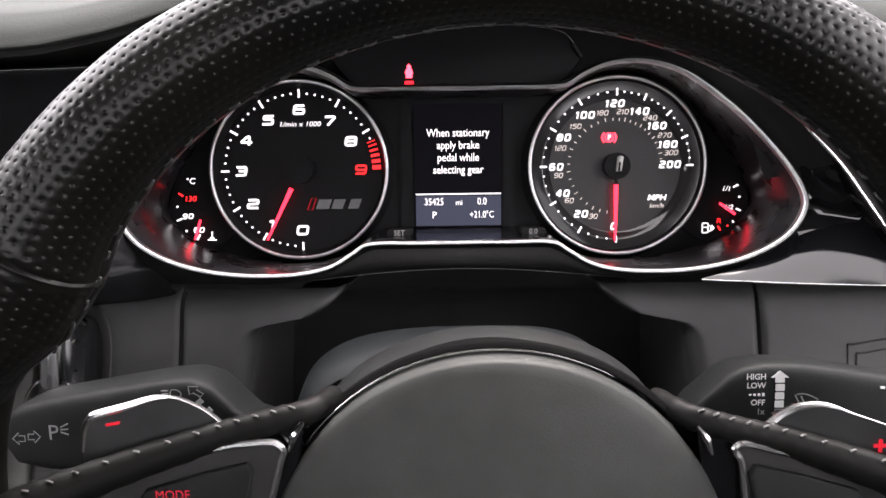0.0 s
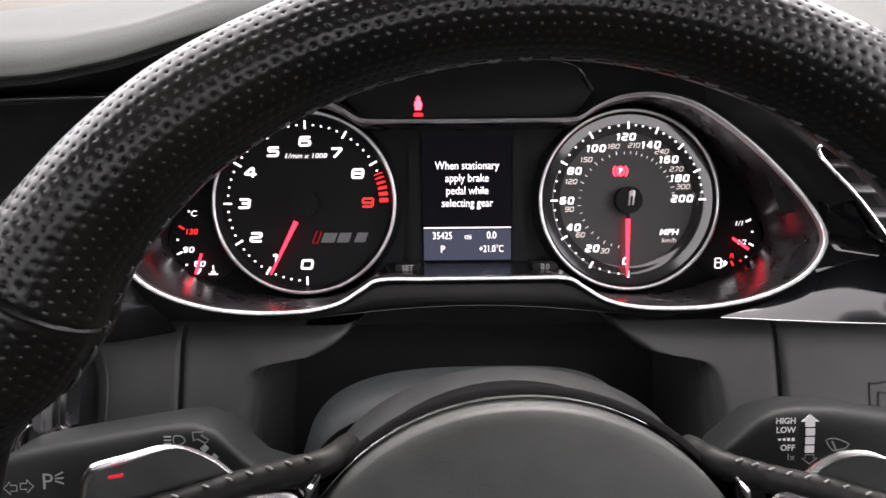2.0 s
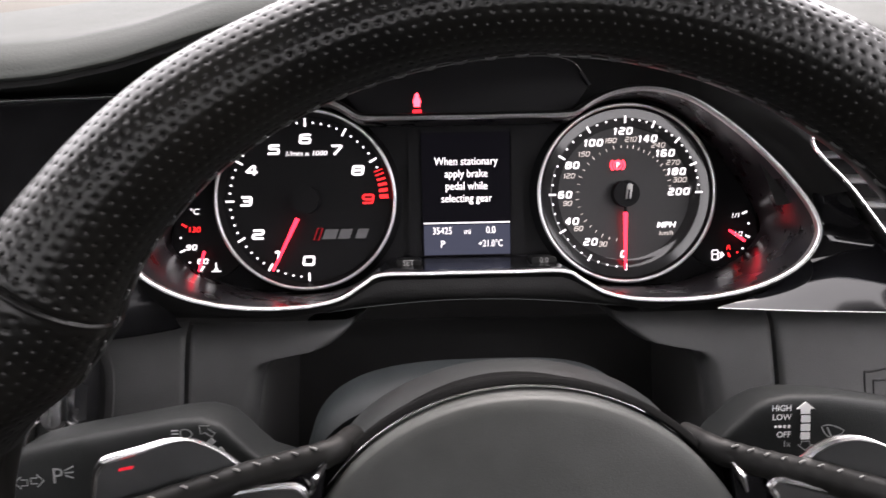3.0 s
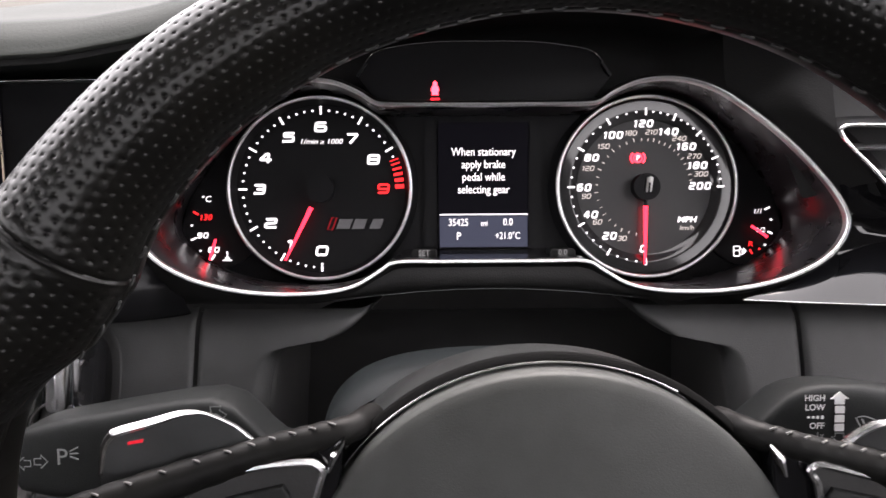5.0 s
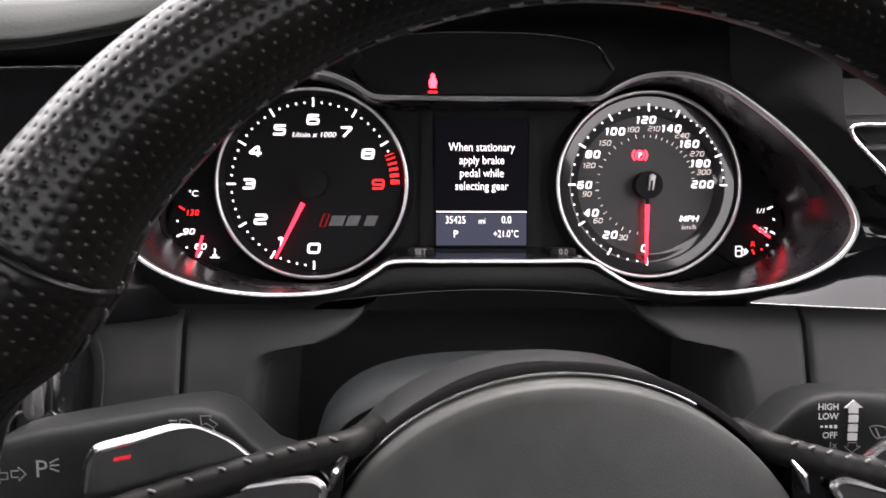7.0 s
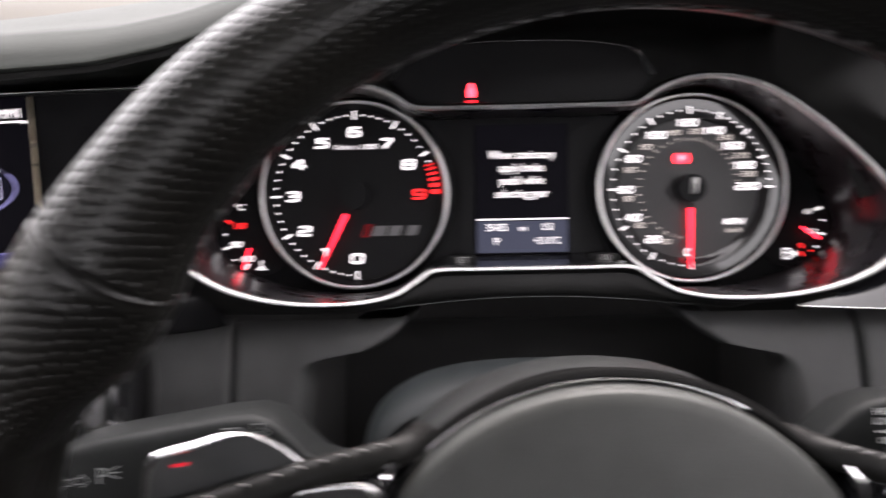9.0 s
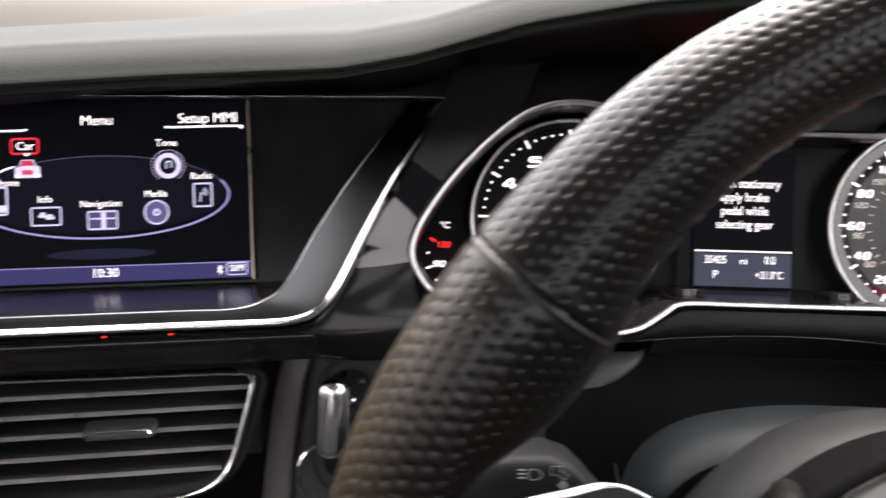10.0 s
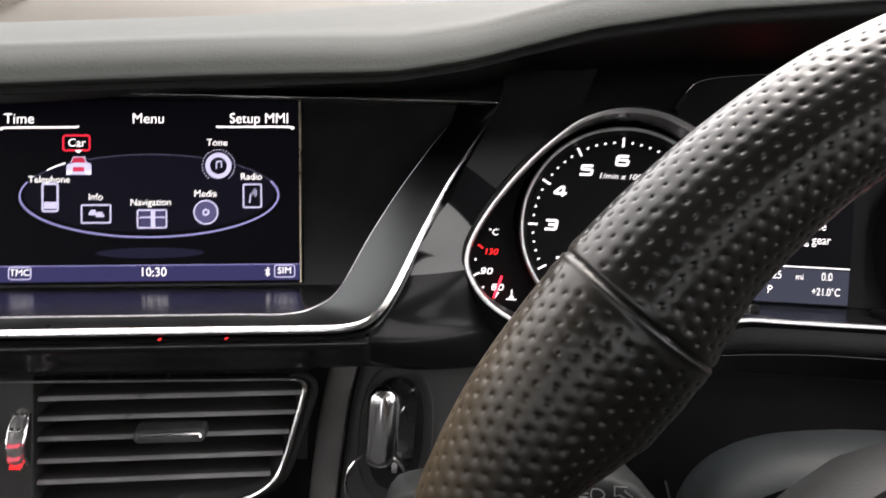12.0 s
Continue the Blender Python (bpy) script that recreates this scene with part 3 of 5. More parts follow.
# light switch outlines on the door-side knee panel
KNEE = Matrix.Translation((0.2107, knee(0.872), 0.872)) @ pose(0, 0, 0, 61.2)
switch = base("light_switch_panel", (0.2107, knee(0.85), 0.85), "black outlined switch panel in the grey knee panel", "switch")
ring = [(-0.0135, -0.03), (-0.0135, 0.0045), (-0.008, 0.0085), (0.03, 0.0135)]
part("panel_seam", tube([KNEE @ Vector((x, y, 0.0002)) for x, y in curve([(x, y) for x, y in ring], 5)], 0.0006, 6), SOFT_BLACK, switch)
part("inner_seam", tube([KNEE @ Vector((x + 0.004, y - 0.0045, 0.0002)) for x, y in curve([(x, y) for x, y in ring], 5)], 0.0006, 6), SOFT_BLACK, switch)


# ---------------------------------------------------------------- instrument cluster
cluster = base("instrument_cluster", CLUSTER @ Vector((0, -0.05, 0)), "two lit round dials and a small display in a black bowl", "instrument cluster")
# floor of the bowl
floor_loop = []
for q in OUTLINE:
    floor_loop.append(CLUSTER @ Vector((q.x * 1.022, q.y, -0.004)))
part("bowl", loft([bezel_loop(0.0, 0.0), bezel_loop(-0.0006, 0.003), bezel_loop(-0.0010, 0.018), [a.lerp(b, 0.6) for a, b in zip(bezel_loop(-0.0015, 0.03), floor_loop)], floor_loop], True), BOWL, cluster, "dark glossy bowl")
part("face_plate", flat(CLUSTER, [(q.x * 1.018, q.y * 0.995) for q in OUTLINE], -0.0035), FACE, cluster, "matt black face plate", smooth=False)
BEVEL = ((-0.0007, 0.0040), (-0.00068, 0.0009), (-0.0006, 0.00062), (0.0, 0.0002), (0.0006, -0.0002), (0.0008, -0.00025), (0.0010, -0.0001), (0.0012, 0.0003), (0.0013, 0.0030))
part("bezel_trim", loft([bezel_loop(grow, back) for grow, back in BEVEL], True), BEZEL, cluster, "satin chrome bezel line, bevelled inwards")

# warning lamp panel above the display
PANEL = [(0.052, 0.0435), (0.062, 0.0500), (0.0705, 0.0613), (0.0653, 0.0689), (0.0603, 0.0741), (0.0500, 0.0770), (0.0240, 0.0798)]
part("lamp_panel", slab(CLUSTER, [*PANEL, *[(-x, y) for x, y in PANEL[::-1]]], 0.0, 0.012, 0.0006), FACE, cluster, "black warning lamp panel")
for s in (-1, 1):
    part("panel_corner", slab(CLUSTER, [(s * 0.0705, 0.0613), (s * 0.0690, 0.0606), (s * 0.0645, 0.0675), (s * 0.0653, 0.0689)], 0.0115, 0.0135), SATIN, cluster, "grey chamfer", smooth=False)
part("panel_edge", tube([CLUSTER @ Vector((x, y, 0.0126)) for x, y in curve([*PANEL[3:], *[(-x, y) for x, y in PANEL[:2:-1]]], 4)], 0.0004, 6), BRIGHT, cluster, "thin bright upper edge")
part("belt_lamp", slab(CLUSTER, [(-0.0272 + 1.3 * x, 0.0545 + y) for x, y in ((-0.0014, -0.0038), (-0.0013, -0.0024), (-0.0017, -0.0014), (-0.0014, 0.0004), (-0.0008, 0.0014), (-0.0009, 0.0028), (0.0, 0.0038), (0.0009, 0.0028), (0.0008, 0.0014), (0.0014, 0.0004), (0.0017, -0.0014), (0.0013, -0.0024), (0.0014, -0.0038))], 0.0118, 0.0126), RED_HOT, cluster, "lit red warning symbol", smooth=False)
# the symbol's reflection on the panel below, drawn as a faint glowing bar
part("lamp_reflection", slab(CLUSTER, [(-0.0297, 0.0470), (-0.0247, 0.0470), (-0.0247, 0.0490), (-0.0297, 0.0490)], 0.0118, 0.0123), glow("reflected_red_glow", (0.9, 0.02, 0.03), 2.2), cluster, "faint red reflection of the warning symbol, drawn as a glowing bar", smooth=False)


def turn_point(cx, r, angle):
    """A point at r from the dial's middle, the angle clockwise from the top."""
    w = radians(angle)
    return cx + r * math.sin(w), r * math.cos(w)


def dial(name, cx, ring, face_mat, label):
    ob = part(name, flat(CLUSTER, oval(cx, 0, ring - 0.001, ring - 0.001, 96), -0.0002), face_mat, cluster, label, smooth=False)
    wall = [[CLUSTER @ Vector((cx + r * math.cos(w), r * math.sin(w), n)) for w in (2 * math.pi * i / 96 for i in range(96))]
            for r, n in ((ring - 0.0032, 0.0001), (ring - 0.0022, 0.0035), (ring - 0.0012, 0.0062))]
    part("dial_wall", loft(wall, True), FACE, ob)
    part("dial_ring", tube([CLUSTER @ Vector((x, y, 0.0065)) for x, y in oval(cx, 0, ring, ring, 96)], 0.0011, 10, closed=True, up=CLUSTER.to_3x3() @ Vector((0, 0, 1))), BEZEL, ob, "satin chrome ring")
    outer = [[CLUSTER @ Vector((cx + r * math.cos(w), r * math.sin(w), n)) for w in (2 * math.pi * i / 96 for i in range(96))] for r, n in ((ring + 0.0008, 0.006), (ring + 0.004, -0.003))]
    part("dial_collar", loft(outer, True), FACE, ob)
    return ob


tacho = dial("rev_counter", -DIAL, 0.0510, FACE, "black rev counter with white figures")
speedo = dial("speedometer", DIAL, 0.0508, FACE_GREY, "charcoal speedometer with white figures")
band = [[CLUSTER @ Vector((DIAL + r * math.cos(w), r * math.sin(w), n)) for w in (2 * math.pi * i / 96 for i in range(96))] for r, n in ((0.0385, 0.0001), (0.0390, 0.0004), (0.0408, 0.0016), (0.0427, 0.0031), (0.0431, 0.0033), (0.0437, 0.00335), (0.0486, 0.0037))]
part("dial_band", loft(band, True), plain("dial_band_gloss", (0.030, 0.030, 0.031), 0.07, smudge=0.02), speedo, "glossy band under the scale")


def tick(parent, cx, angle, r0, r1, w, material, n=0.0006):
    a, b = turn_point(cx, r0, angle), turn_point(cx, r1, angle)
    return part("tick", bar(CLUSTER, *a, *b, w, n), material, parent, smooth=False)


def dots(parent, cx, angles, r, size, material, name="dots", level=0.0006):
    bm = bmesh.new()
    for a in angles:
        slab(CLUSTER, oval(*turn_point(cx, r, a), size, size, 10), level - 0.0004, level, 0, bm)
    ob = part(name, bm, material, parent, smooth=False)
    return tagged(ob, kind="stuff")


REV = {1: (-0.1102, -0.0315), 2: (-0.1211, -0.0193), 4: (-0.1236, 0.0177), 5: (-0.1105, 0.0294), 7: (-0.0746, 0.0286), 8: (-0.0624, 0.0166)}
for k in range(9):
    tick(tacho, -DIAL, 180 + 30 * k, 0.0422, 0.0470, 0.00105, WHITE_LIT)
    x, y = REV.get(k) or turn_point(-DIAL, 0.0352, 180 + 30 * k)
    figures("numeral", str(k), CLUSTER, x, y, 0.0006, 0.0046, 0.0058, 0.00135, WHITE_LIT, tacho)
figures("numeral", "9", CLUSTER, *turn_point(-DIAL, 0.0352, 450), 0.0006, 0.0046, 0.0058, 0.00125, RED_LIT, tacho, label="lit red figure nine")
dots(tacho, -DIAL, [180 + 6 * i for i in range(41) if i % 5] + [180 + 6 * 41], 0.0446, 0.00062, WHITE_LIT)
for i, (a, w) in enumerate(((248.5, 0.0005), (251.5, 0.0008), (255.2, 0.0012), (259.2, 0.0016), (263.6, 0.0020), (268.3, 0.0024))):
    tick(tacho, -DIAL, 180 + a, 0.0420, 0.0470, w, RED_LIT)
letters("caption", "1/min x 1000", CLUSTER, -DIAL, 0.0268, 0.0006, 0.0040, WHITE_LIT, tacho, 1.15, 0.2)
BADGE_GREY = glow("badge_grey", (0.30, 0.30, 0.31), 0.15)
part("badge_block", strip(CLUSTER, [(-0.0890, -0.0232), (-0.0862, -0.0232), (-0.0836, -0.0164), (-0.0864, -0.0164)], 0.0009, 0.0006, closed=True), glow("badge_red", (0.22, 0.012, 0.016), 0.8), tacho, "dull red slanted badge outline", smooth=False)
for x0, x1 in ((-0.0842, -0.0766), (-0.0752, -0.0684), (-0.0652, -0.0590)):
    part("badge_block", slab(CLUSTER, [(x0, -0.0228), (x1, -0.0228), (x1 + 0.0022, -0.0172), (x0 + 0.0022, -0.0172)], 0.0002, 0.0006), BADGE_GREY, tacho, "plain grey slanted badge block", smooth=False)


def needle(parent, cx, angle, r0, r1, n, knob, label):
    a, b = turn_point(cx, r0, angle), turn_point(cx, r1, angle)
    d = Vector((b[0] - a[0], b[1] - a[1])).normalized()
    s = Vector((-d.y, d.x))
    out = [(a[0] + s.x * 0.00125, a[1] + s.y * 0.00125), (a[0] - s.x * 0.00125, a[1] - s.y * 0.00125), (b[0] - s.x * 0.00055, b[1] - s.y * 0.00055), (b[0] + s.x * 0.00055, b[1] + s.y * 0.00055)]
    ob = part("needle", slab(CLUSTER, out, n - 0.0008, n, 0.0003), NEEDLE, parent, label, smooth=False)
    part("needle_hub", slab(CLUSTER, oval(cx, 0, knob, knob, 40), 0.0002, n + 0.002, 0.0012), FACE, ob, "black needle hub")
    return ob


needle(tacho, -DIAL, 206.5, 0.0118, 0.0452, 0.0045, 0.0078, "lit red needle")
hand = needle(speedo, DIAL, 180.6, 0.0108, 0.0440, 0.0045, 0.0076, "lit red needle")
part("hub_blade", slab(CLUSTER, [(DIAL - 0.0012, -0.0034), (DIAL + 0.0022, -0.0030), (DIAL + 0.0034, 0.0050), (DIAL + 0.0016, 0.0060), (DIAL - 0.0004, 0.0052)], 0.006, 0.0078, 0.0006), plain("hub_blade_grey", (0.42, 0.42, 0.41), 0.38, metal=1.0), hand, "pale grey blade on the hub")
part("hub_pin", bar(CLUSTER, DIAL + 0.0010, 0.0022, DIAL + 0.0004, -0.0034, 0.0011, 0.0081), FACE, hand, "black pin on the hub", smooth=False)
part("needle_stem", bar(CLUSTER, DIAL, -0.002, DIAL - 0.0001, -0.0108, 0.0017, 0.0042, thick=0.001), FACE, hand, smooth=False)


def mph_angle(v):
    return 180 + (1.5 * v if v <= 120 else 180 + 1.125 * (v - 120))


MPH = {20: (-0.0199, -0.0277), 40: (-0.0307, -0.0155), 60: (-0.0345, 0.0), 80: (-0.0301, 0.0170), 100: (-0.0177, 0.0298), 120: (-0.0004, 0.0363), 140: (0.0140, 0.0316), 160: (0.0242, 0.0231), 180: (0.0307, 0.0123), 200: (0.0321, 0.0006), 0: (-0.0006, -0.0352)}
for v, (x, y) in MPH.items():
    tick(speedo, DIAL, mph_angle(v), 0.0405, 0.0446, 0.0010, WHITE_LIT, 0.0043)
    figures("numeral", str(v), CLUSTER, DIAL + x, y, 0.0008, 0.0034, 0.0026, 0.00092, WHITE_LIT, speedo, 0.2)
dots(speedo, DIAL, [mph_angle(v) for v in range(5, 200, 5) if v % 20], 0.0426, 0.00058, WHITE_LIT, level=0.0043)
KMH = {30: (-0.0127, -0.0292), 60: (-0.0268, -0.0198), 90: (-0.0332, -0.0050), 120: (-0.0321, 0.0109), 150: (-0.0233, 0.0234), 180: (-0.0076, 0.0309), 210: (0.0042, 0.0314), 240: (0.0202, 0.0277), 270: (0.0288, 0.0176), 300: (0.0327, 0.0074)}
for v, (x, y) in KMH.items():
    figures("small_numeral", str(v), CLUSTER, DIAL + x, y, 0.0008, 0.0025, 0.0019, 0.00042, GREY_LIT, speedo, 0.25)
bm = bmesh.new()
for v in range(10, 311, 10):
    a = mph_angle(v * 0.6214)
    bar(CLUSTER, *turn_point(DIAL, 0.0264, a), *turn_point(DIAL, 0.0280 if v % 30 else 0.0286, a), 0.0004, 0.0005, bm)
tagged(part("small_ticks", bm, GREY_LIT, speedo, smooth=False), kind="stuff")
letters("caption", "MPH", CLUSTER, 0.1167, -0.0188, 0.0006, 0.0046, WHITE_LIT, speedo, 1.2, 0.2, weight=0.0001)
letters("caption", "km/h", CLUSTER, 0.1167, -0.0235, 0.0006, 0.0038, GREY_LIT, speedo, 1.1, 0.2)
lamp = part("brake_lamp", loft([[CLUSTER @ Vector((0.0886 + r * math.cos(w), 0.0167 + r * math.sin(w), 0.0006)) for w in (2 * math.pi * i / 32 for i in range(32))] for r in (0.0019, 0.0028)], True), RED_LAMP, speedo, "lit red parking brake symbol", smooth=False)
letters("lamp_letter", "P", CLUSTER, 0.0887, 0.0167, 0.0006, 0.0036, glow("lit_brake_letter", (1.0, 0.12, 0.15), 9.0), lamp, weight=0.00024)
for s in (-1, 1):
    part("lamp_arc", strip(CLUSTER, oval(0.0886, 0.0167, s * 0.0040, 0.0036, 12, 2, -48, 48), 0.0010, 0.0006), RED_LAMP, lamp, smooth=False)

# small gauges at the ends
letters("unit", "°C", CLUSTER, -0.1574, -0.0055, 0.0008, 0.0048, WHITE_LIT, cluster, 1.1, 0.1)
figures("numeral", "130", CLUSTER, -0.1576, -0.0157, 0.0008, 0.0026, 0.0015, 0.00058, RED_LIT, cluster, 0.2, "lit red figures")
figures("numeral", "90", CLUSTER, -0.1597, -0.0260, 0.0008, 0.0026, 0.0021, 0.00066, WHITE_LIT, cluster, 0.2)
figures("numeral", "60", CLUSTER, -0.1535, -0.0342, 0.0008, 0.0026, 0.0021, 0.00066, WHITE_LIT, cluster, 0.2)
for x0, y0, x1, y1, mat in ((-0.1649, -0.0124, -0.1620, -0.0142, RED_LIT), (-0.1664, -0.0287, -0.1634, -0.0273, WHITE_LIT), (-0.1549, -0.0400, -0.1530, -0.0369, WHITE_LIT)):
    part("tick", bar(CLUSTER, x0, y0, x1, y1, 0.0010, 0.0008), mat, cluster, smooth=False)
for x, y in ((-0.1658, -0.0203), (-0.1611, -0.0347)):
    part("tick_dot", slab(CLUSTER, oval(x, y, 0.0006, 0.0006, 10), 0.0004, 0.0008), WHITE_LIT, cluster, smooth=False)
part("temperature_needle", bar(CLUSTER, -0.1517, -0.0282, -0.1552, -0.0398, 0.0012, 0.0035, thick=0.0008), NEEDLE, cluster, "short lit red needle", smooth=False)
bm = bar(CLUSTER, -0.1460, -0.0352, -0.1460, -0.0388, 0.0007, 0.0008)
bar(CLUSTER, -0.1486, -0.0402, -0.1434, -0.0402, 0.0007, 0.0008, bm)
bar(CLUSTER, -0.1472, -0.0391, -0.1448, -0.0391, 0.0010, 0.0008, bm)
part("coolant_symbol", bm, WHITE_LIT, cluster, smooth=False)

letters("numeral", "1/1", CLUSTER, 0.1575, -0.0142, 0.0008, 0.0040, WHITE_LIT, cluster, 1.1, 0.2)
letters("numeral", "1/2", CLUSTER, 0.1590, -0.0250, 0.0008, 0.0040, WHITE_LIT, cluster, 1.1, 0.2)
letters("numeral", "R", CLUSTER, 0.1535, -0.0330, 0.0008, 0.0042, RED_LIT, cluster, 1.2, 0.1, label="lit red letter")
for x0, y0, x1, y1, mat in ((0.1617, -0.0132, 0.1646, -0.0118, WHITE_LIT), (0.1636, -0.0258, 0.1662, -0.0270, WHITE_LIT), (0.1532, -0.0360, 0.1546, -0.0385, RED_LIT)):
    part("tick", bar(CLUSTER, x0, y0, x1, y1, 0.0010, 0.0008), mat, cluster, smooth=False)
for x, y, mat in ((0.1655, -0.0190, WHITE_LIT), (0.1620, -0.0335, WHITE_LIT), (0.1588, -0.0358, RED_LIT)):
    part("tick_dot", slab(CLUSTER, oval(x, y, 0.0006, 0.0006, 10), 0.0004, 0.0008), mat, cluster, smooth=False)
part("fuel_needle", bar(CLUSTER, 0.1530, -0.0225, 0.1622, -0.0290, 0.0013, 0.0035, thick=0.0008), NEEDLE, cluster, "short lit red needle", smooth=False)
bm = strip(CLUSTER, rounded(0.1456, -0.0370, 0.0034, 0.0056, 0.0004, 3), 0.0006, 0.0008, closed=True)
bar(CLUSTER, 0.1442, -0.0366, 0.1470, -0.0366, 0.0005, 0.0008, bm)
strip(CLUSTER, [(0.1474, -0.0354), (0.1488, -0.0360), (0.1488, -0.0386), (0.1480, -0.0392)], 0.0005, 0.0008, bm=bm)
flat(CLUSTER, [(0.1494, -0.0350), (0.1512, -0.0370), (0.1494, -0.0390)], 0.0008, bm)
part("fuel_symbol", bm, WHITE_LIT, cluster, smooth=False)
for cx in (-0.150, 0.150):
    part("gauge_disc", slab(CLUSTER, oval(cx, -0.024, 0.0215, 0.0205, 56), -0.0036, -0.0006, 0.0008), FACE, cluster, "matt black small gauge disc")

# display between the dials
display = part("display", slab(CLUSTER, [(-0.0256, -0.0342), (0.0258, -0.0342), (0.0258, 0.0375), (-0.0256, 0.0375)], -0.0034, 0.0000), LCD_DARK, cluster, "lit colour display with a message", smooth=False)
part("display_bar", flat(CLUSTER, [(-0.0250, -0.0336), (0.0252, -0.0336), (0.0252, -0.0160), (-0.0250, -0.0160)], 0.0004), LCD_BAR, display, "blue-grey status bar", smooth=False)
part("display_rule", bar(CLUSTER, -0.0250, -0.0150, 0.0252, -0.0150, 0.0007, 0.0006), WHITE_LIT, display, smooth=False)
for i, words in enumerate(("When stationary", "apply brake", "pedal while", "selecting gear")):
    letters("message_line", words, CLUSTER, 0.0002, 0.0205 - 0.00715 * i, 0.0006, 0.0066, WHITE_LIT, display, 0.82, weight=0.00001)
letters("reading", "35425", CLUSTER, -0.0143, -0.0197, 0.0008, 0.0058, WHITE_LIT, display, 0.80)
letters("reading", "mi", CLUSTER, 0.0004, -0.0202, 0.0008, 0.0046, WHITE_LIT, display, 0.9)
letters("reading", "0.0", CLUSTER, 0.0140, -0.0196, 0.0008, 0.0058, WHITE_LIT, display, 0.80)
letters("reading", "P", CLUSTER, -0.0142, -0.0275, 0.0008, 0.0058, WHITE_LIT, display, 0.95)
letters("reading", "+21.0°C", CLUSTER, 0.0138, -0.0274, 0.0008, 0.0056, WHITE_LIT, display, 0.75)
part("display_frame", strip(CLUSTER, [(-0.030, -0.0345), (-0.030, 0.0395), (0.030, 0.0395), (0.030, -0.0345)], 0.0080, -0.0014), FACE, display)
# ledge under the display with its two buttons
part("ledge", loft([[CLUSTER @ Vector((x, -0.0345, 0.0)) for x in (-0.045, 0.045)], [CLUSTER @ Vector((x, -0.0372, 0.010)) for x in (-0.048, 0.048)], [CLUSTER @ Vector((x, -0.0388, 0.045)) for x in (-0.050, 0.050)]], False), LEDGE, cluster, "glossy black ledge")
for words, x in (("SET", -0.0353), ("0.0", 0.0434)):
    key = part("button", slab(CLUSTER, rounded(x * 0.955, -0.0366, 0.0140, 0.0046, 0.0018), 0.004, 0.0215, 0.0008), HOOD_BLACK, cluster, "black push button")
    letters("button_word", words, CLUSTER, x * 0.955, -0.0364, 0.0217, 0.0042, glow("button_lit", (0.55, 0.55, 0.55), 0.36), key, 0.95)


# ---------------------------------------------------------------- screen in the middle of the dash
unit = base("menu_screen", (-0.32, 0.35, 0.93), "lit menu screen in a chrome-edged black recess", "screen")


def surround(right, drop, back, corner):
    """A line round the recess: from its left end along the foot, up the slanted side and back along the top."""
    foot_y, foot_z = 0.2642 + back, 0.9389 - drop
    x1 = -0.2047 - right
    out = [(x, 0.2642 + back + 0.183 * (x + 0.2047), foot_z) for x in (-0.52, -0.45, -0.38, -0.31, -0.26)]
    out += [(x1 - 0.014, foot_y + 0.183 * (x1 - 0.014 + 0.2047), foot_z), (x1 - 0.004, foot_y + 0.001, foot_z + 0.0012), (x1 + 0.0035, foot_y + 0.008, foot_z + 0.0065)]
    top = Vector((-0.1578 - right * corner, 0.3700 + back * 0.25, 1.0105 - 0.002 * corner))
    low = Vector((x1 + 0.0035, foot_y + 0.008, foot_z + 0.0065))
    for s in (0.25, 0.5, 0.75, 0.94):
        q = low.lerp(top, s) + Vector((-0.0035 * math.sin(math.pi * s), 0, 0))
        out.append(tuple(q))
    out += [(top.x - 0.001, top.y + 0.001, top.z + 0.0012), (top.x - 0.006, top.y, top.z + 0.002)]
    out += [(x, top.y + 0.183 * (x - top.x), top.z + 0.0022) for x in (-0.22, -0.29, -0.37, -0.45, -0.52)]
    return [Vector(q) for q in out]


EDGE, INNER = surround(-0.0030, 0.0024, 0.0, 0.0), surround(0.019, 0.002, 0.014, 0.95)
edge_line, inner_line = curve(EDGE, 5), curve(INNER, 5)
for _ in range(14):                              # rounds the lower corner
    edge_line[26:46] = [0.5 * edge_line[i] + 0.25 * (edge_line[i - 1] + edge_line[i + 1]) for i in range(26, 46)]
for _ in range(10):                              # and the upper one
    edge_line[56:72] = [0.5 * edge_line[i] + 0.25 * (edge_line[i - 1] + edge_line[i + 1]) for i in range(56, 72)]
part("ramp", loft([edge_line, [a.lerp(b, 0.5) + Vector((0, 0.002, -0.001)) for a, b in zip(edge_line, inner_line)], inner_line], False), SATIN, unit, "grey satin ramp round the recess")
part("recess_edge", tube(inner_line[:54], lambda s: 0.0003 if s < 0.7 else 0.0003 - 0.0009 * (s - 0.7), 6), GREY_EDGE, unit, "thin bright inner edge")
part("chrome_edge", tube(edge_line[:5 * 13 + 1], lambda s: 0.0015 if s < 0.62 else 0.0015 - 0.0011 * min(1, (s - 0.62) / 0.2), 8), CHROME, unit, "satin chrome strip")
part("dark_edge", tube(edge_line[5 * 10:], 0.0004, 6), CHROME, unit, "thin bright top edge")
part("edge_groove", tube([q + Vector((0.001, -0.0005, -0.0032)) for q in edge_line[:40]], 0.0006, 6), SATIN, unit, "thin second line under the chrome")
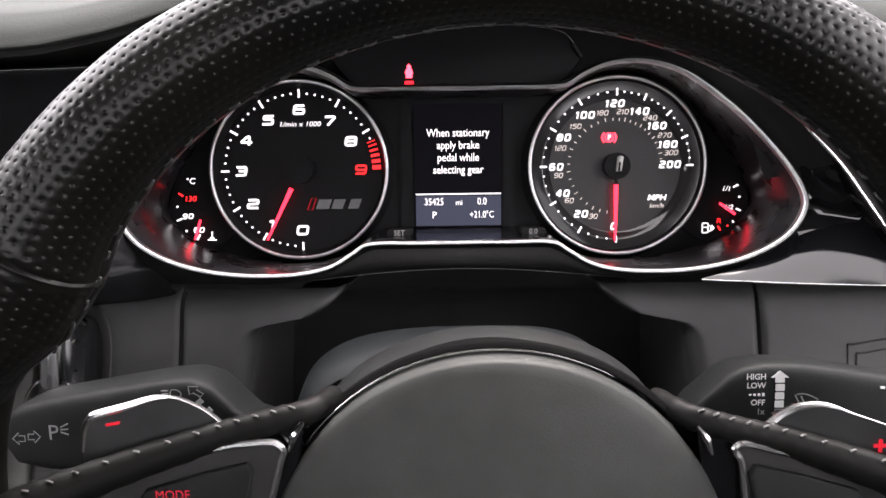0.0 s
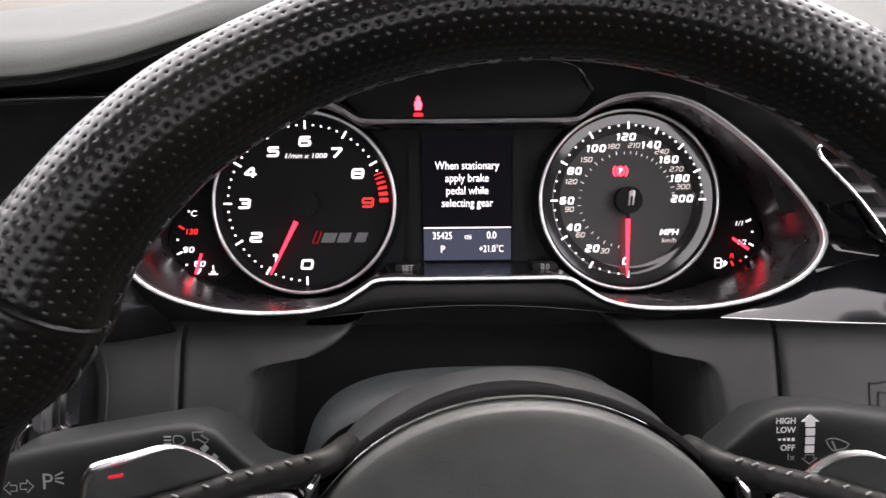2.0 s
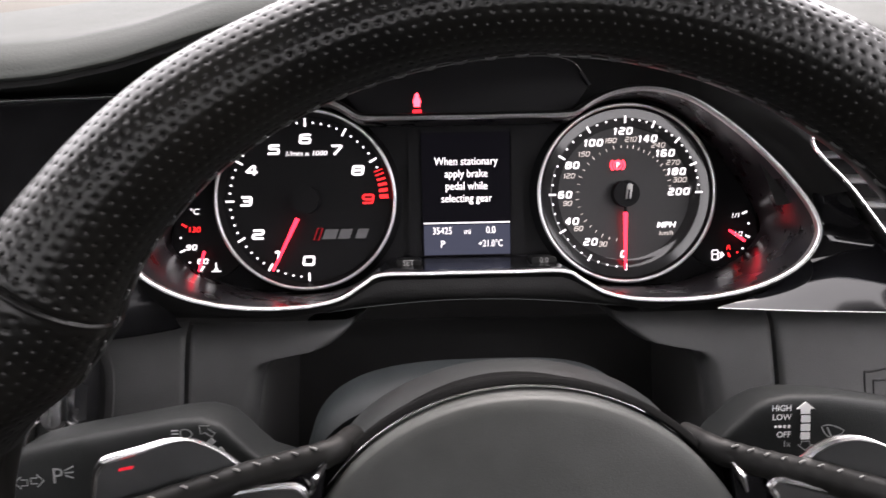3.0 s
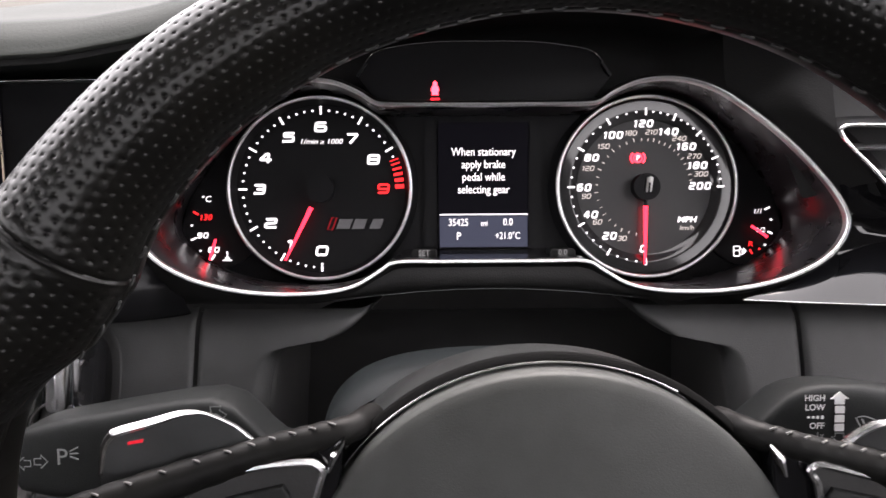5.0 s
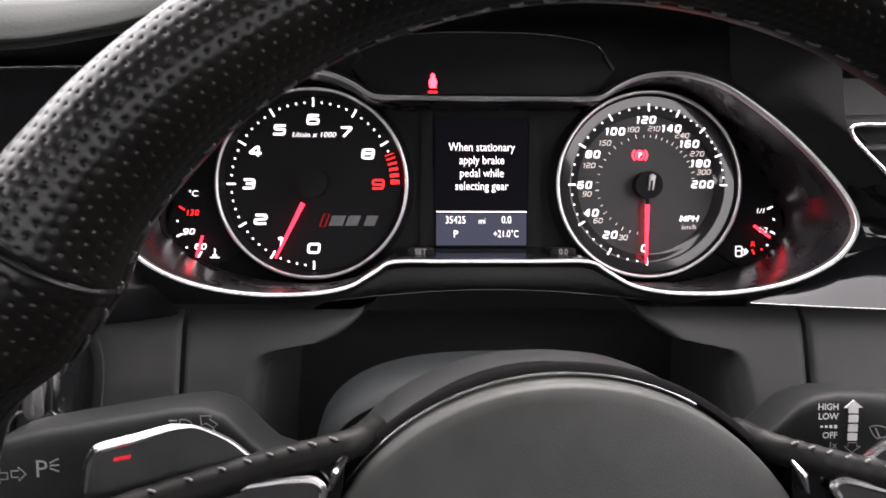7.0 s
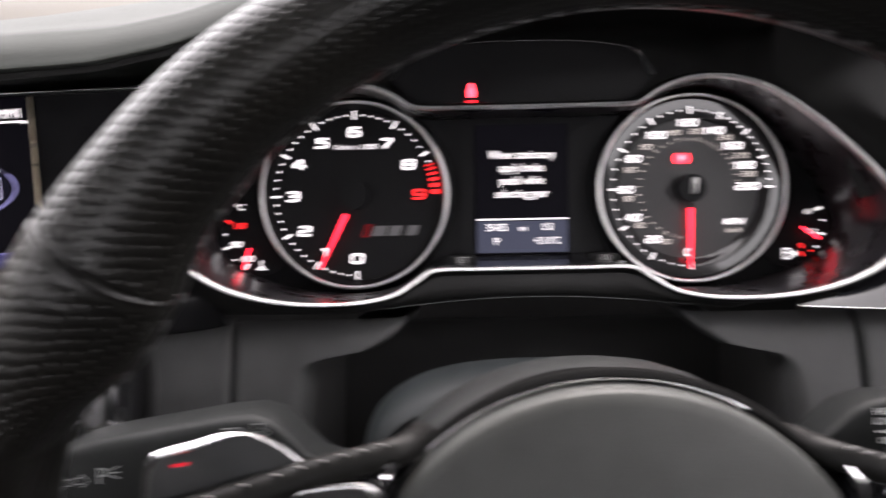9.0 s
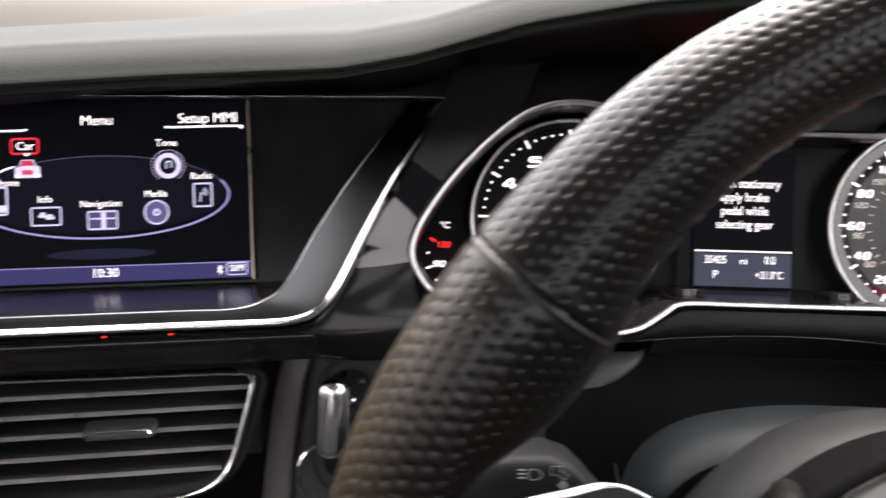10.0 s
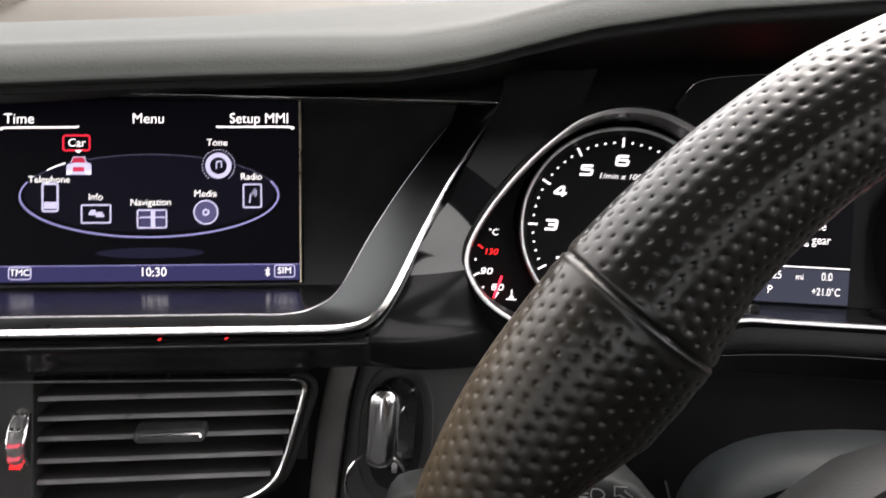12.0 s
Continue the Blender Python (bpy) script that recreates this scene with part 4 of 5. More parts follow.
# recess walls back to the panel that holds the screen
back_line = []
for q in inner_line:
    u = SCREEN.inverted() @ Vector(q)
    back_line.append(SCREEN @ Vector((u.x, max(u.y, -0.0472), -0.003)))
part("recess_wall", loft([inner_line, [a.lerp(b, 0.5) for a, b in zip(inner_line, back_line)], back_line], False), RECESS_BLACK, unit, "dark glossy recess wall")
part("screen_panel", slab(SCREEN, [(-0.22, -0.056), (0.100, -0.056), (0.132, -0.02), (0.150, 0.046), (-0.22, 0.046)], -0.008, -0.0028), SCREEN_BLACK, unit, "black panel round the screen")
glass = part("screen_glass", slab(SCREEN, [(-0.0745, -0.0455), (0.0715, -0.0455), (0.0715, 0.0445), (-0.0745, 0.0445)], -0.0027, 0.0, 0.0004), MENU_DARK, unit, "lit black screen", smooth=False)
part("screen_rim", tube([SCREEN @ Vector((x, y, 0.0004)) for x, y in ((0.0717, 0.0447), (0.0717, -0.0457))], 0.0006, 6), plain("brass_edge", (0.42, 0.36, 0.27), 0.3, metal=1.0), glass, "thin warm metal edge")
part("screen_rim", tube([SCREEN @ Vector((x, y, 0.0004)) for x, y in ((0.0717, -0.0457), (-0.0745, -0.0457))], 0.0003, 6), SATIN, glass)


cu, cv, ru, rv = -0.001, -0.003, 0.062, 0.0201
part("menu_disc", flat(SCREEN, oval(cu, cv + 0.001, ru * 0.97, rv * 0.93, 64), 0.0003), MENU_DISC, glass, "dim oval", smooth=False)
part("menu_oval", strip(SCREEN, oval(cu, cv, ru, rv, 96, 2, -200, 20), 0.0009, 0.0006), LILAC, glass, "lilac oval line", smooth=False)
part("menu_oval_back", strip(SCREEN, oval(cu, cv, ru, rv, 64, 2, 20, 160), 0.0004, 0.0006), glow("menu_line_dim", (0.07, 0.07, 0.12), 1.0), glass, smooth=False)
part("menu_shade", flat(SCREEN, oval(cu, -0.0308, 0.026, 0.0026, 40), 0.0003), glow("menu_shade_lit", (0.011, 0.011, 0.026), 1.0), glass, "dim lilac sheen", smooth=False)
part("menu_bar", flat(SCREEN, [(-0.0742, -0.0445), (0.0713, -0.0445), (0.0713, -0.0370), (-0.0742, -0.0370)], 0.0003), MENU_BAR, glass, "violet status bar", smooth=False)
part("bar_line", bar(SCREEN, -0.0742, -0.0368, 0.0713, -0.0368, 0.0004, 0.0006), LILAC, glass, smooth=False)


def caption(words, u, v, size=0.0056, mat=WHITE_LIT, wide=1.0):
    return letters("menu_word", words, SCREEN, u, v, 0.0007, size, mat, glass, wide)


caption("Time", -0.0630, 0.0344, 0.0070)
caption("Menu", -0.0015, 0.0344, 0.0070)
caption("Setup MMI", 0.0520, 0.0344, 0.0070, wide=0.95)
for pts in ([(0.0319, 0.0309), (0.0345, 0.0304), (0.066, 0.0304), (0.0676, 0.0292)], [(-0.0710, 0.0290), (-0.0692, 0.0302), (-0.038, 0.0304), (-0.0352, 0.0309)]):
    part("tab_line", strip(SCREEN, curve(pts, 4), 0.0009, 0.0007), WHITE_LIT, glass, smooth=False)
caption("10:30", 0.0004, -0.0403, 0.0062, wide=0.95)
for words, x, w in (("SIM", 0.0638, 0.0098), ("TMC", -0.0631, 0.0105)):
    caption(words, x, -0.0400, 0.0046, WHITE_LIT)
    part("word_box", strip(SCREEN, rounded(x, -0.0402, w, 0.0058, 0.001, 3), 0.0005, 0.0007, closed=True), LILAC_PALE, glass, smooth=False)
part("radio_mark", strip(SCREEN, [(0.0545, -0.0417), (0.0566, -0.0393), (0.0556, -0.0382), (0.0556, -0.0428), (0.0566, -0.0417), (0.0545, -0.0393)], 0.0005, 0.0007), WHITE_LIT, glass, "small white radio symbol", smooth=False)

tu, tv = 0.0321, 0.0115
caption("Tone", tu - 0.0006, tv + 0.0112, 0.0048)
part("tone_ring", strip(SCREEN, oval(tu, tv, 0.0052, 0.0052, 40), 0.0022, 0.0007, closed=True), LILAC_PALE, glass, "white knob symbol", smooth=False)
bm = bmesh.new()
for i in range(26):
    w = radians(-50 + 280 * i / 25)
    slab(SCREEN, oval(tu + 0.0078 * math.cos(w), tv + 0.0078 * math.sin(w), 0.0003, 0.0003, 6), 0.0004, 0.0007, 0, bm)
part("tone_dots", bm, LILAC_PALE, glass, smooth=False)
bm = bar(SCREEN, tu - 0.0010, tv - 0.0014, tu - 0.0010, tv + 0.0018, 0.0005, 0.0007)
bar(SCREEN, tu + 0.0014, tv - 0.0010, tu + 0.0014, tv + 0.0022, 0.0005, 0.0007, bm)
bar(SCREEN, tu - 0.0010, tv + 0.0018, tu + 0.0014, tv + 0.0022, 0.0007, 0.0007, bm)
part("tone_note", bm, LILAC_PALE, glass, smooth=False)

ru_, rv_ = 0.0484, -0.0033
caption("Radio", ru_ - 0.0004, rv_ + 0.0093, 0.0046)
bm = strip(SCREEN, rounded(ru_, rv_, 0.0086, 0.0112, 0.0006, 3), 0.0008, 0.0007, closed=True)
bar(SCREEN, ru_ - 0.0014, rv_ - 0.0034, ru_ - 0.0008, rv_ + 0.0012, 0.0006, 0.0007, bm)
for r in (0.0011, 0.0020, 0.0029):
    strip(SCREEN, [(ru_ - 0.0008 + r * math.cos(a), rv_ + 0.0014 + r * math.sin(a)) for a in (-0.7, -0.3, 0.1, 0.5, 0.9)], 0.0004, 0.0007, bm=bm)
part("radio_symbol", bm, LILAC_PALE, glass, smooth=False)

mu, mv = 0.0259, -0.0112
caption("Media", mu - 0.0002, mv + 0.0090, 0.0046)
part("disc_symbol", flat(SCREEN, oval(mu, mv, 0.0055, 0.0055, 40), 0.0005), glow("disc_lilac", (0.09, 0.085, 0.19), 1.0), glass, smooth=False)
bm = strip(SCREEN, oval(mu, mv, 0.0057, 0.0057, 40), 0.0007, 0.0007, closed=True)
strip(SCREEN, oval(mu, mv, 0.0013, 0.0013, 20), 0.0009, 0.0007, closed=True, bm=bm)
part("disc_line", bm, LILAC_PALE, glass, smooth=False)

nu, nv = 0.0, -0.0143
caption("Navigation", nu - 0.0006, nv + 0.0080, 0.0046)
bm = strip(SCREEN, rounded(nu, nv, 0.0138, 0.0086, 0.0006, 3), 0.0008, 0.0007, closed=True)
bar(SCREEN, nu + 0.0004, nv - 0.004, nu + 0.0004, nv + 0.004, 0.0020, 0.0007, bm)
bar(SCREEN, nu - 0.006, nv + 0.0008, nu + 0.006, nv + 0.0008, 0.0007, 0.0007, bm)
part("map_symbol", bm, LILAC_PALE, glass, smooth=False)
part("map_fill", flat(SCREEN, rounded(nu, nv, 0.012, 0.0078, 0.0004, 3), 0.0004), glow("map_lilac", (0.06, 0.055, 0.13), 1.0), glass, smooth=False)

iu, iv = -0.0267, -0.0117
caption("Info", iu - 0.0002, iv + 0.0082, 0.0046)
bm = strip(SCREEN, rounded(iu, iv, 0.0138, 0.0086, 0.0006, 3), 0.0008, 0.0007, closed=True)
for dx, dy in ((-0.0016, 0.0006), (0.0018, -0.0004)):
    slab(SCREEN, rounded(iu + dx, iv + dy - 0.0004, 0.0040, 0.0014, 0.0004, 3), 0.0004, 0.0007, 0, bm)
    slab(SCREEN, rounded(iu + dx, iv + dy + 0.0008, 0.0024, 0.0012, 0.0004, 3), 0.0004, 0.0007, 0, bm)
part("traffic_symbol", bm, LILAC_PALE, glass, smooth=False)

pu, pv = -0.0485, -0.0036
caption("Telephone", pu - 0.0004, pv + 0.0086, 0.0046)
bm = strip(SCREEN, rounded(pu, pv, 0.0072, 0.0132, 0.0008, 3), 0.0010, 0.0007, closed=True)
slab(SCREEN, rounded(pu, pv - 0.0038, 0.0058, 0.0034, 0.0004, 3), 0.0004, 0.0007, 0, bm)
part("phone_symbol", bm, LILAC_PALE, glass, smooth=False)

au, av = -0.0349, 0.0114
caption("Car", au - 0.0008, av + 0.0113, 0.0056)
part("choice_box", strip(SCREEN, rounded(au - 0.0010, av + 0.0114, 0.0126, 0.0072, 0.0012, 4), 0.0009, 0.0006, closed=True), glow("choice_red", (0.85, 0.03, 0.06), 1.0), glass, "red selection box", smooth=False)
part("choice_mark", flat(SCREEN, [(au - 0.0018, av + 0.0078), (au, av + 0.0064), (au + 0.0018, av + 0.0078)][::-1], 0.0007), WHITE_LIT, glass, smooth=False)
part("car_symbol", slab(SCREEN, [(au - 0.0060, av - 0.0040), (au + 0.0060, av - 0.0040), (au + 0.0058, av + 0.0012), (au + 0.0038, av + 0.0020), (au + 0.0028, av + 0.0048), (au - 0.0028, av + 0.0048), (au - 0.0038, av + 0.0020), (au - 0.0058, av + 0.0012)], 0.0003, 0.0005), LILAC_PALE, glass, smooth=False)
part("car_window", slab(SCREEN, [(au - 0.0034, av + 0.0018), (au + 0.0034, av + 0.0018), (au + 0.0024, av + 0.0044), (au - 0.0024, av + 0.0044)], 0.0005, 0.0008), glow("car_red", (0.5, 0.03, 0.07), 1.0), glass, smooth=False)
part("car_plate", slab(SCREEN, rounded(au, av - 0.0014, 0.0052, 0.0022, 0.0004, 3), 0.0005, 0.0008), glow("car_red_low", (0.6, 0.04, 0.10), 1.0), glass, smooth=False)
for s in (-1, 1):
    part("car_lamp", slab(SCREEN, rounded(au + s * 0.0046, av - 0.0030, 0.0022, 0.0012, 0.0003, 3), 0.0005, 0.0008), WHITE_LIT, glass, smooth=False)
part("pointer_line", strip(SCREEN, curve([(au - 0.0150, av - 0.0018), (au - 0.0105, av + 0.0002), (au - 0.0062, av + 0.0016)], 5), 0.0007, 0.0007), WHITE_LIT, glass, smooth=False)

# two tiny red lamps in the gloss band
for x in (-0.2797, -0.2562):
    lamp_dot = base("indicator_lamp", (x, slope(x) - 0.0005, 0.9340), "tiny lit red lamp in the gloss black band", "lamp", "band lamps")
    part("lens", slab(Matrix.Translation((x, slope(x) - 0.0004, 0.9338)) @ pose(0, 0, 0, 90, 0, 10), oval(0, 0, 0.00060, 0.00018, 12), 0.0, 0.0012), RED_LIT, lamp_dot, smooth=False)


# ---------------------------------------------------------------- middle air vent
RIB_PINK = glow("rib_pink", (0.75, 0.12, 0.16), 0.8)
VENTM = pose(-0.2373, slope(-0.2373) + 0.012, 0.9073, 90, 0, 10.37)     # x along the dash, y up, from its upper corner
vent = base("air_vent", VENTM @ Vector((-0.06, -0.06, 0)), "black slatted air vent with a chrome frame", "air vent")
LEANV = VENTM @ Matrix(((1, 0, 0, 0), (0, 1, 0, 0), (0, -0.36, 1, 0), (0, 0, 0, 1)))      # its face leans out towards its foot
frame_pts = curve([(-0.30, 0.006), (-0.20, 0.0053), (-0.11, 0.0047), (-0.0685, 0.0042), (-0.02, 0.0036), (-0.0031, 0.0034), (0.0036, 0.0024), (0.0056, -0.0013), (0.0047, -0.0060), (0.0014, -0.0171), (-0.002, -0.0276), (-0.0053, -0.0345), (-0.0109, -0.0394), (-0.0190, -0.0425), (-0.034, -0.0442), (-0.10, -0.0455), (-0.30, -0.0475)], 5)
part("vent_frame", tube([LEANV @ Vector((x, y, 0.0042 - 0.0032 * min(1, k / 8))) for k, (x, y) in enumerate(frame_pts[27:])], lambda s: 0.0004 + 0.0008 * math.sin(math.pi * min(1, s * 1.3)) ** 0.6, 8), CHROME, vent, "satin chrome frame")
part("frame_top", tube([LEANV @ Vector((x, y, 0.0042)) for x, y in frame_pts[:28]], 0.0006, 8), PADDLE, vent, "dull grey upper edge")
part("vent_lip", tube([LEANV @ Vector((x + 0.0030 * max(0, 1 + x / 0.02), y - 0.0010, -0.0006)) for x, y in frame_pts[25:]], 0.0016, 8), HOOD_BLACK, vent, "black lip outside the frame")
part("vent_duct", loft([[LEANV @ Vector((x, y, -0.001)) for x, y in frame_pts], [LEANV @ Vector((x * 0.98 - 0.004, y * 0.94 - 0.001, -0.035)) for x, y in frame_pts]], False), SOFT_BLACK, vent, "black duct")
part("vent_back", slab(LEANV, [(-0.30, -0.048), (0.004, -0.048), (0.004, 0.006), (-0.30, 0.006)], -0.037, -0.034), SOFT_BLACK, vent, smooth=False)
BACK = ((0.0017, -0.0009), (0.0, -0.0013), (-0.018, -0.0036), (-0.018, -0.0020), (-0.0004, 0.0012), (0.0006, 0.0011), (0.0014, 0.0008))
# front edge of each slat: its highlight is put into a paler grey
NOSE = ((0.0014, 0.0008), (0.0019, 0.0003), (0.0021, -0.0002), (0.0020, -0.0006), (0.0017, -0.0009))
for y, end in ((-0.0057, 0.0040), (-0.0131, 0.0015), (-0.0206, -0.0010), (-0.0288, -0.0035), (-0.0365, -0.0085)):
    ends = [-0.0985 + (end + 0.0985) * i / 8 for i in range(9)]
    slat = part("slat", loft([[LEANV @ Vector((x, y + b, a - 0.006)) for a, b in BACK] for x in ends], False), SOFT_BLACK, vent)
    part("slat_highlight", loft([[LEANV @ Vector((x, y + b, a - 0.006)) for a, b in NOSE] for x in ends], False), VENT, slat, "front edge in paler grey, for the light it catches")
for x in (-0.0905, -0.0791, -0.0673, -0.0547, -0.0419, -0.0298, -0.0178, -0.0060):
    part("blade", slab(LEANV, [(x, -0.044), (x + 0.0009, -0.044), (x + 0.0009, -0.0075), (x, -0.0075)], -0.033, -0.020), SOFT_BLACK, vent, smooth=False)
TAB = LEANV @ Matrix.Translation((-0.0462, -0.0160, 0.0))
tab = part("vent_tab", slab(TAB, rounded(0, -0.0006, 0.0275, 0.0050, 0.0023), -0.0015, 0.0046, 0.0015), PADDLE, vent, "black sliding tab")
part("tab_line", tube([TAB @ Vector((x, y, 0.0048)) for x, y in ((-0.0118, -0.0014), (-0.0113, 0.0), (0.0, 0.0004), (0.0113, 0.0003), (0.0118, -0.0010))], 0.0005, 6), BRIGHT, tab, "bright chrome line")
# thumb wheel beside the slats
part("vent_post", slab(LEANV, [(-0.30, -0.047), (-0.0990, -0.046), (-0.0990, 0.0040), (-0.30, 0.0055)], -0.03, -0.0015, 0.001), SOFT_BLACK, vent, "black post beside the slats")
WHL = LEANV @ Matrix.Translation((-0.1031, -0.0192, -0.0065))
wheel_ob = part("thumb_wheel", tube([WHL @ Vector((0, 0.0100 * math.cos(a), 0.0100 * math.sin(a))) for a in (i * math.pi / 12 for i in range(13))], 0.0026, 8, up=LEANV.to_3x3() @ Vector((1, 0, 0))), VENT, vent, "ribbed thumb wheel")
for s in (-1, 1):
    part("wheel_edge", tube([WHL @ Vector((s * 0.0030, 0.0106 * math.cos(a), 0.0106 * math.sin(a))) for a in (i * math.pi / 12 for i in range(13))], 0.0006, 6), CHROME, wheel_ob)
for i, a in enumerate((35, 58, 82, 105, 125)):
    w = radians(a)
    m = WHL @ Matrix.Translation((0, 0.0120 * math.cos(w), 0.0120 * math.sin(w))) @ Matrix.Rotation(radians(90) - w, 4, "X").inverted()
    part("wheel_rib", slab(m, rounded(0, 0, 0.0044, 0.0015, 0.0006, 3), -0.002, 0.0008, 0.0004), (CHROME, CHROME, RIB_PINK, RIB_PINK, RED_LIT)[i], wheel_ob, "red lit rib" if i > 1 else "")

# ---------------------------------------------------------------- door-side air vent
side_vent = base("side_air_vent", (0.20, 0.30, 0.93), "black air vent with a slanted chrome frame", "air vent")
line = curve([(0.2120, 0.2860, 0.9290), (0.2045, 0.2900, 0.9395), (0.1815, 0.3015, 0.9700), (0.1685, 0.3118, 0.9850), (0.1648, 0.3158, 0.9905), (0.1651, 0.3172, 0.9932), (0.1690, 0.3170, 0.9944), (0.178, 0.3155, 0.9947), (0.20, 0.312, 0.9947), (0.33, 0.30, 0.9940)], 5)
part("vent_frame", tube(line, 0.0009, 8), CHROME, side_vent, "satin chrome frame")
part("vent_duct", loft([line, [q + Vector((0.006, 0.03, -0.001)) for q in line], [q + Vector((0.03, 0.05, -0.003)) for q in line]], False), SOFT_BLACK, side_vent, "black duct")
part("vent_back", loft([[(0.178, 0.37, 1.01), (0.36, 0.36, 1.01)], [(0.19, 0.345, 0.915), (0.36, 0.335, 0.915)]], False), SOFT_BLACK, side_vent, smooth=False)
for i in range(5):
    z = 0.983 - 0.0115 * i
    x0 = 0.1700 + 0.0092 * i
    bm = loft([[(x, y0 + dy, z + dz) for dy, dz in ((0.0, 0.001), (-0.0018, 0.0), (0.0, -0.0012), (0.02, -0.0035), (0.02, -0.0015))] for x, y0 in ((x0 + 0.004, 0.322 - 0.0045 * i), (0.33, 0.306 - 0.0045 * i))], True, (True, True))
    part("slat", bm, VENT, side_vent)

# ---------------------------------------------------------------- key in its slot
KEYM = Matrix.Translation((-0.1985, knee(0.882), 0.882)) @ pose(0, 0, 0, 61.2)
slot = base("key_slot", KEYM @ Vector((0, -0.02, 0)), "black oval key slot in the grey panel", "key slot")
part("slot_ring", loft([[KEYM @ Vector((x, y, n)) for x, y in oval(0.0022, -0.007, rx, ry, 40, 2.6)] for rx, ry, n in ((0.0166, 0.0296, 0.0002), (0.0160, 0.0288, 0.0007), (0.0140, 0.0262, 0.0006), (0.0120, 0.0240, 0.0003))], True), SOFT_BLACK, slot, "soft black rim")
part("slot_floor", flat(KEYM, oval(0.0022, -0.007, 0.0121, 0.0241, 40, 2.6), 0.0004), HOOD_BLACK, slot, smooth=False)
key = base("car_key", KEYM @ Vector((0, -0.02, 0.004)), "black car key with a chrome end and steel ring", "key")
KEY_CHROME = plain("key_chrome", (0.9, 0.9, 0.91), 0.15, metal=1.0, spread=0.03, smudge=0.04)
KEY_PLASTIC = plain("key_plastic", (0.014, 0.014, 0.015), 0.15, smudge=0.05)
part("key_body", slab(KEYM, rounded(0.0040, -0.0030, 0.0150, 0.0390, 0.0065, 8), -0.003, 0.0130, 0.0045), KEY_PLASTIC, key, "glossy black key body")
for i in range(5):
    part("button_mark", slab(KEYM, oval(0.0066 + 0.0004 * math.sin(i * 0.8), 0.0022 - 0.0032 * i, 0.0004, 0.0008, 10), 0.0112, 0.0128, 0.0002), BRIGHT, key)
part("button_edge", tube([KEYM @ Vector(q) for q in curve([(0.0046, 0.0085, 0.0118), (0.0068, 0.0060, 0.0122), (0.0052, 0.0030, 0.0128), (0.0038, 0.0018, 0.0128)], 4)], lambda t: 0.0003 + 0.0006 * t, 6), BRIGHT, key, "bright button edge")
rows = []
for k, n in ((0.98, 0.004), (1.0, 0.012), (0.97, 0.0165), (0.86, 0.0188), (0.66, 0.0199), (0.35, 0.0204), (0.05, 0.0205)):
    rows.append([KEYM @ Vector((-0.0022 + (x + 0.0022) * k, -0.0058 + (y + 0.0058) * (1 - (1 - k) * 0.32), n + 0.15 * (y + 0.0058))) for x, y in rounded(-0.0022, -0.0040, 0.0140, 0.0345, 0.0066, 9)])
part("key_end", loft(rows, True, (True, True)), KEY_CHROME, key, "bright chrome key end")
part("key_ring", tube([KEYM @ Vector((-0.0027 + 0.0128 * math.cos(a), -0.0272 + 0.0128 * math.sin(a), 0.0150 + 0.002 * math.sin(a))) for a in (2 * math.pi * i / 48 for i in range(48))], 0.0008, 8, closed=True, up=KEYM.to_3x3() @ Vector((0, 0, 1))), BRIGHT, key, "thin steel ring")


# ---------------------------------------------------------------- steering column and stalks
column = base("steering_column", (0.01, 0.29, 0.84), "grey plastic steering column cover", "column cover")
rows = []
for y, k, lift in ((0.236, 0.95, 0.0), (0.240, 0.985, 0.0), (0.248, 1.0, 0.0), (0.262, 1.0, -0.001), (0.275, 0.975, -0.008), (0.29, 0.92, -0.022), (0.32, 0.82, -0.05)):
    rows.append([(0.0085 + (x - 0.0085) * k * (0.72 if x > 0.0085 else 1.0), y, 0.8428 + lift + (z - 0.8428) * k) for x, z in oval(0.0085, 0.8428, 0.0885, 0.0668, 64, 3.3)])
part("column_cover", loft(rows, True, (True, True)), COLUMN_GREY, column, "grey grained plastic cover")
rows = []
for y, k in ((0.206, 0.80), (0.207, 0.90), (0.211, 0.965), (0.218, 0.995), (0.226, 1.0), (0.236, 0.985), (0.244, 0.93)):
    rows.append([(0.0125 + (x - 0.0125) * k, y, 0.8525 + (z - 0.8525) * k) for x, z in oval(0.0100, 0.8525, 0.0815, 0.0712, 64, 2.1)])
part("column_collar", loft(rows, True, (True, True)), COLLAR, column, "dark grey collar behind the wheel")
part("cover_joint", tube([(0.0115 + 0.0880 * s * k, y, 0.852) for s, k, y in ((-1, 0.985, 0.245), (-1, 1.0, 0.262), (-1, 0.96, 0.30))], 0.0006, 6), SOFT_BLACK, column)


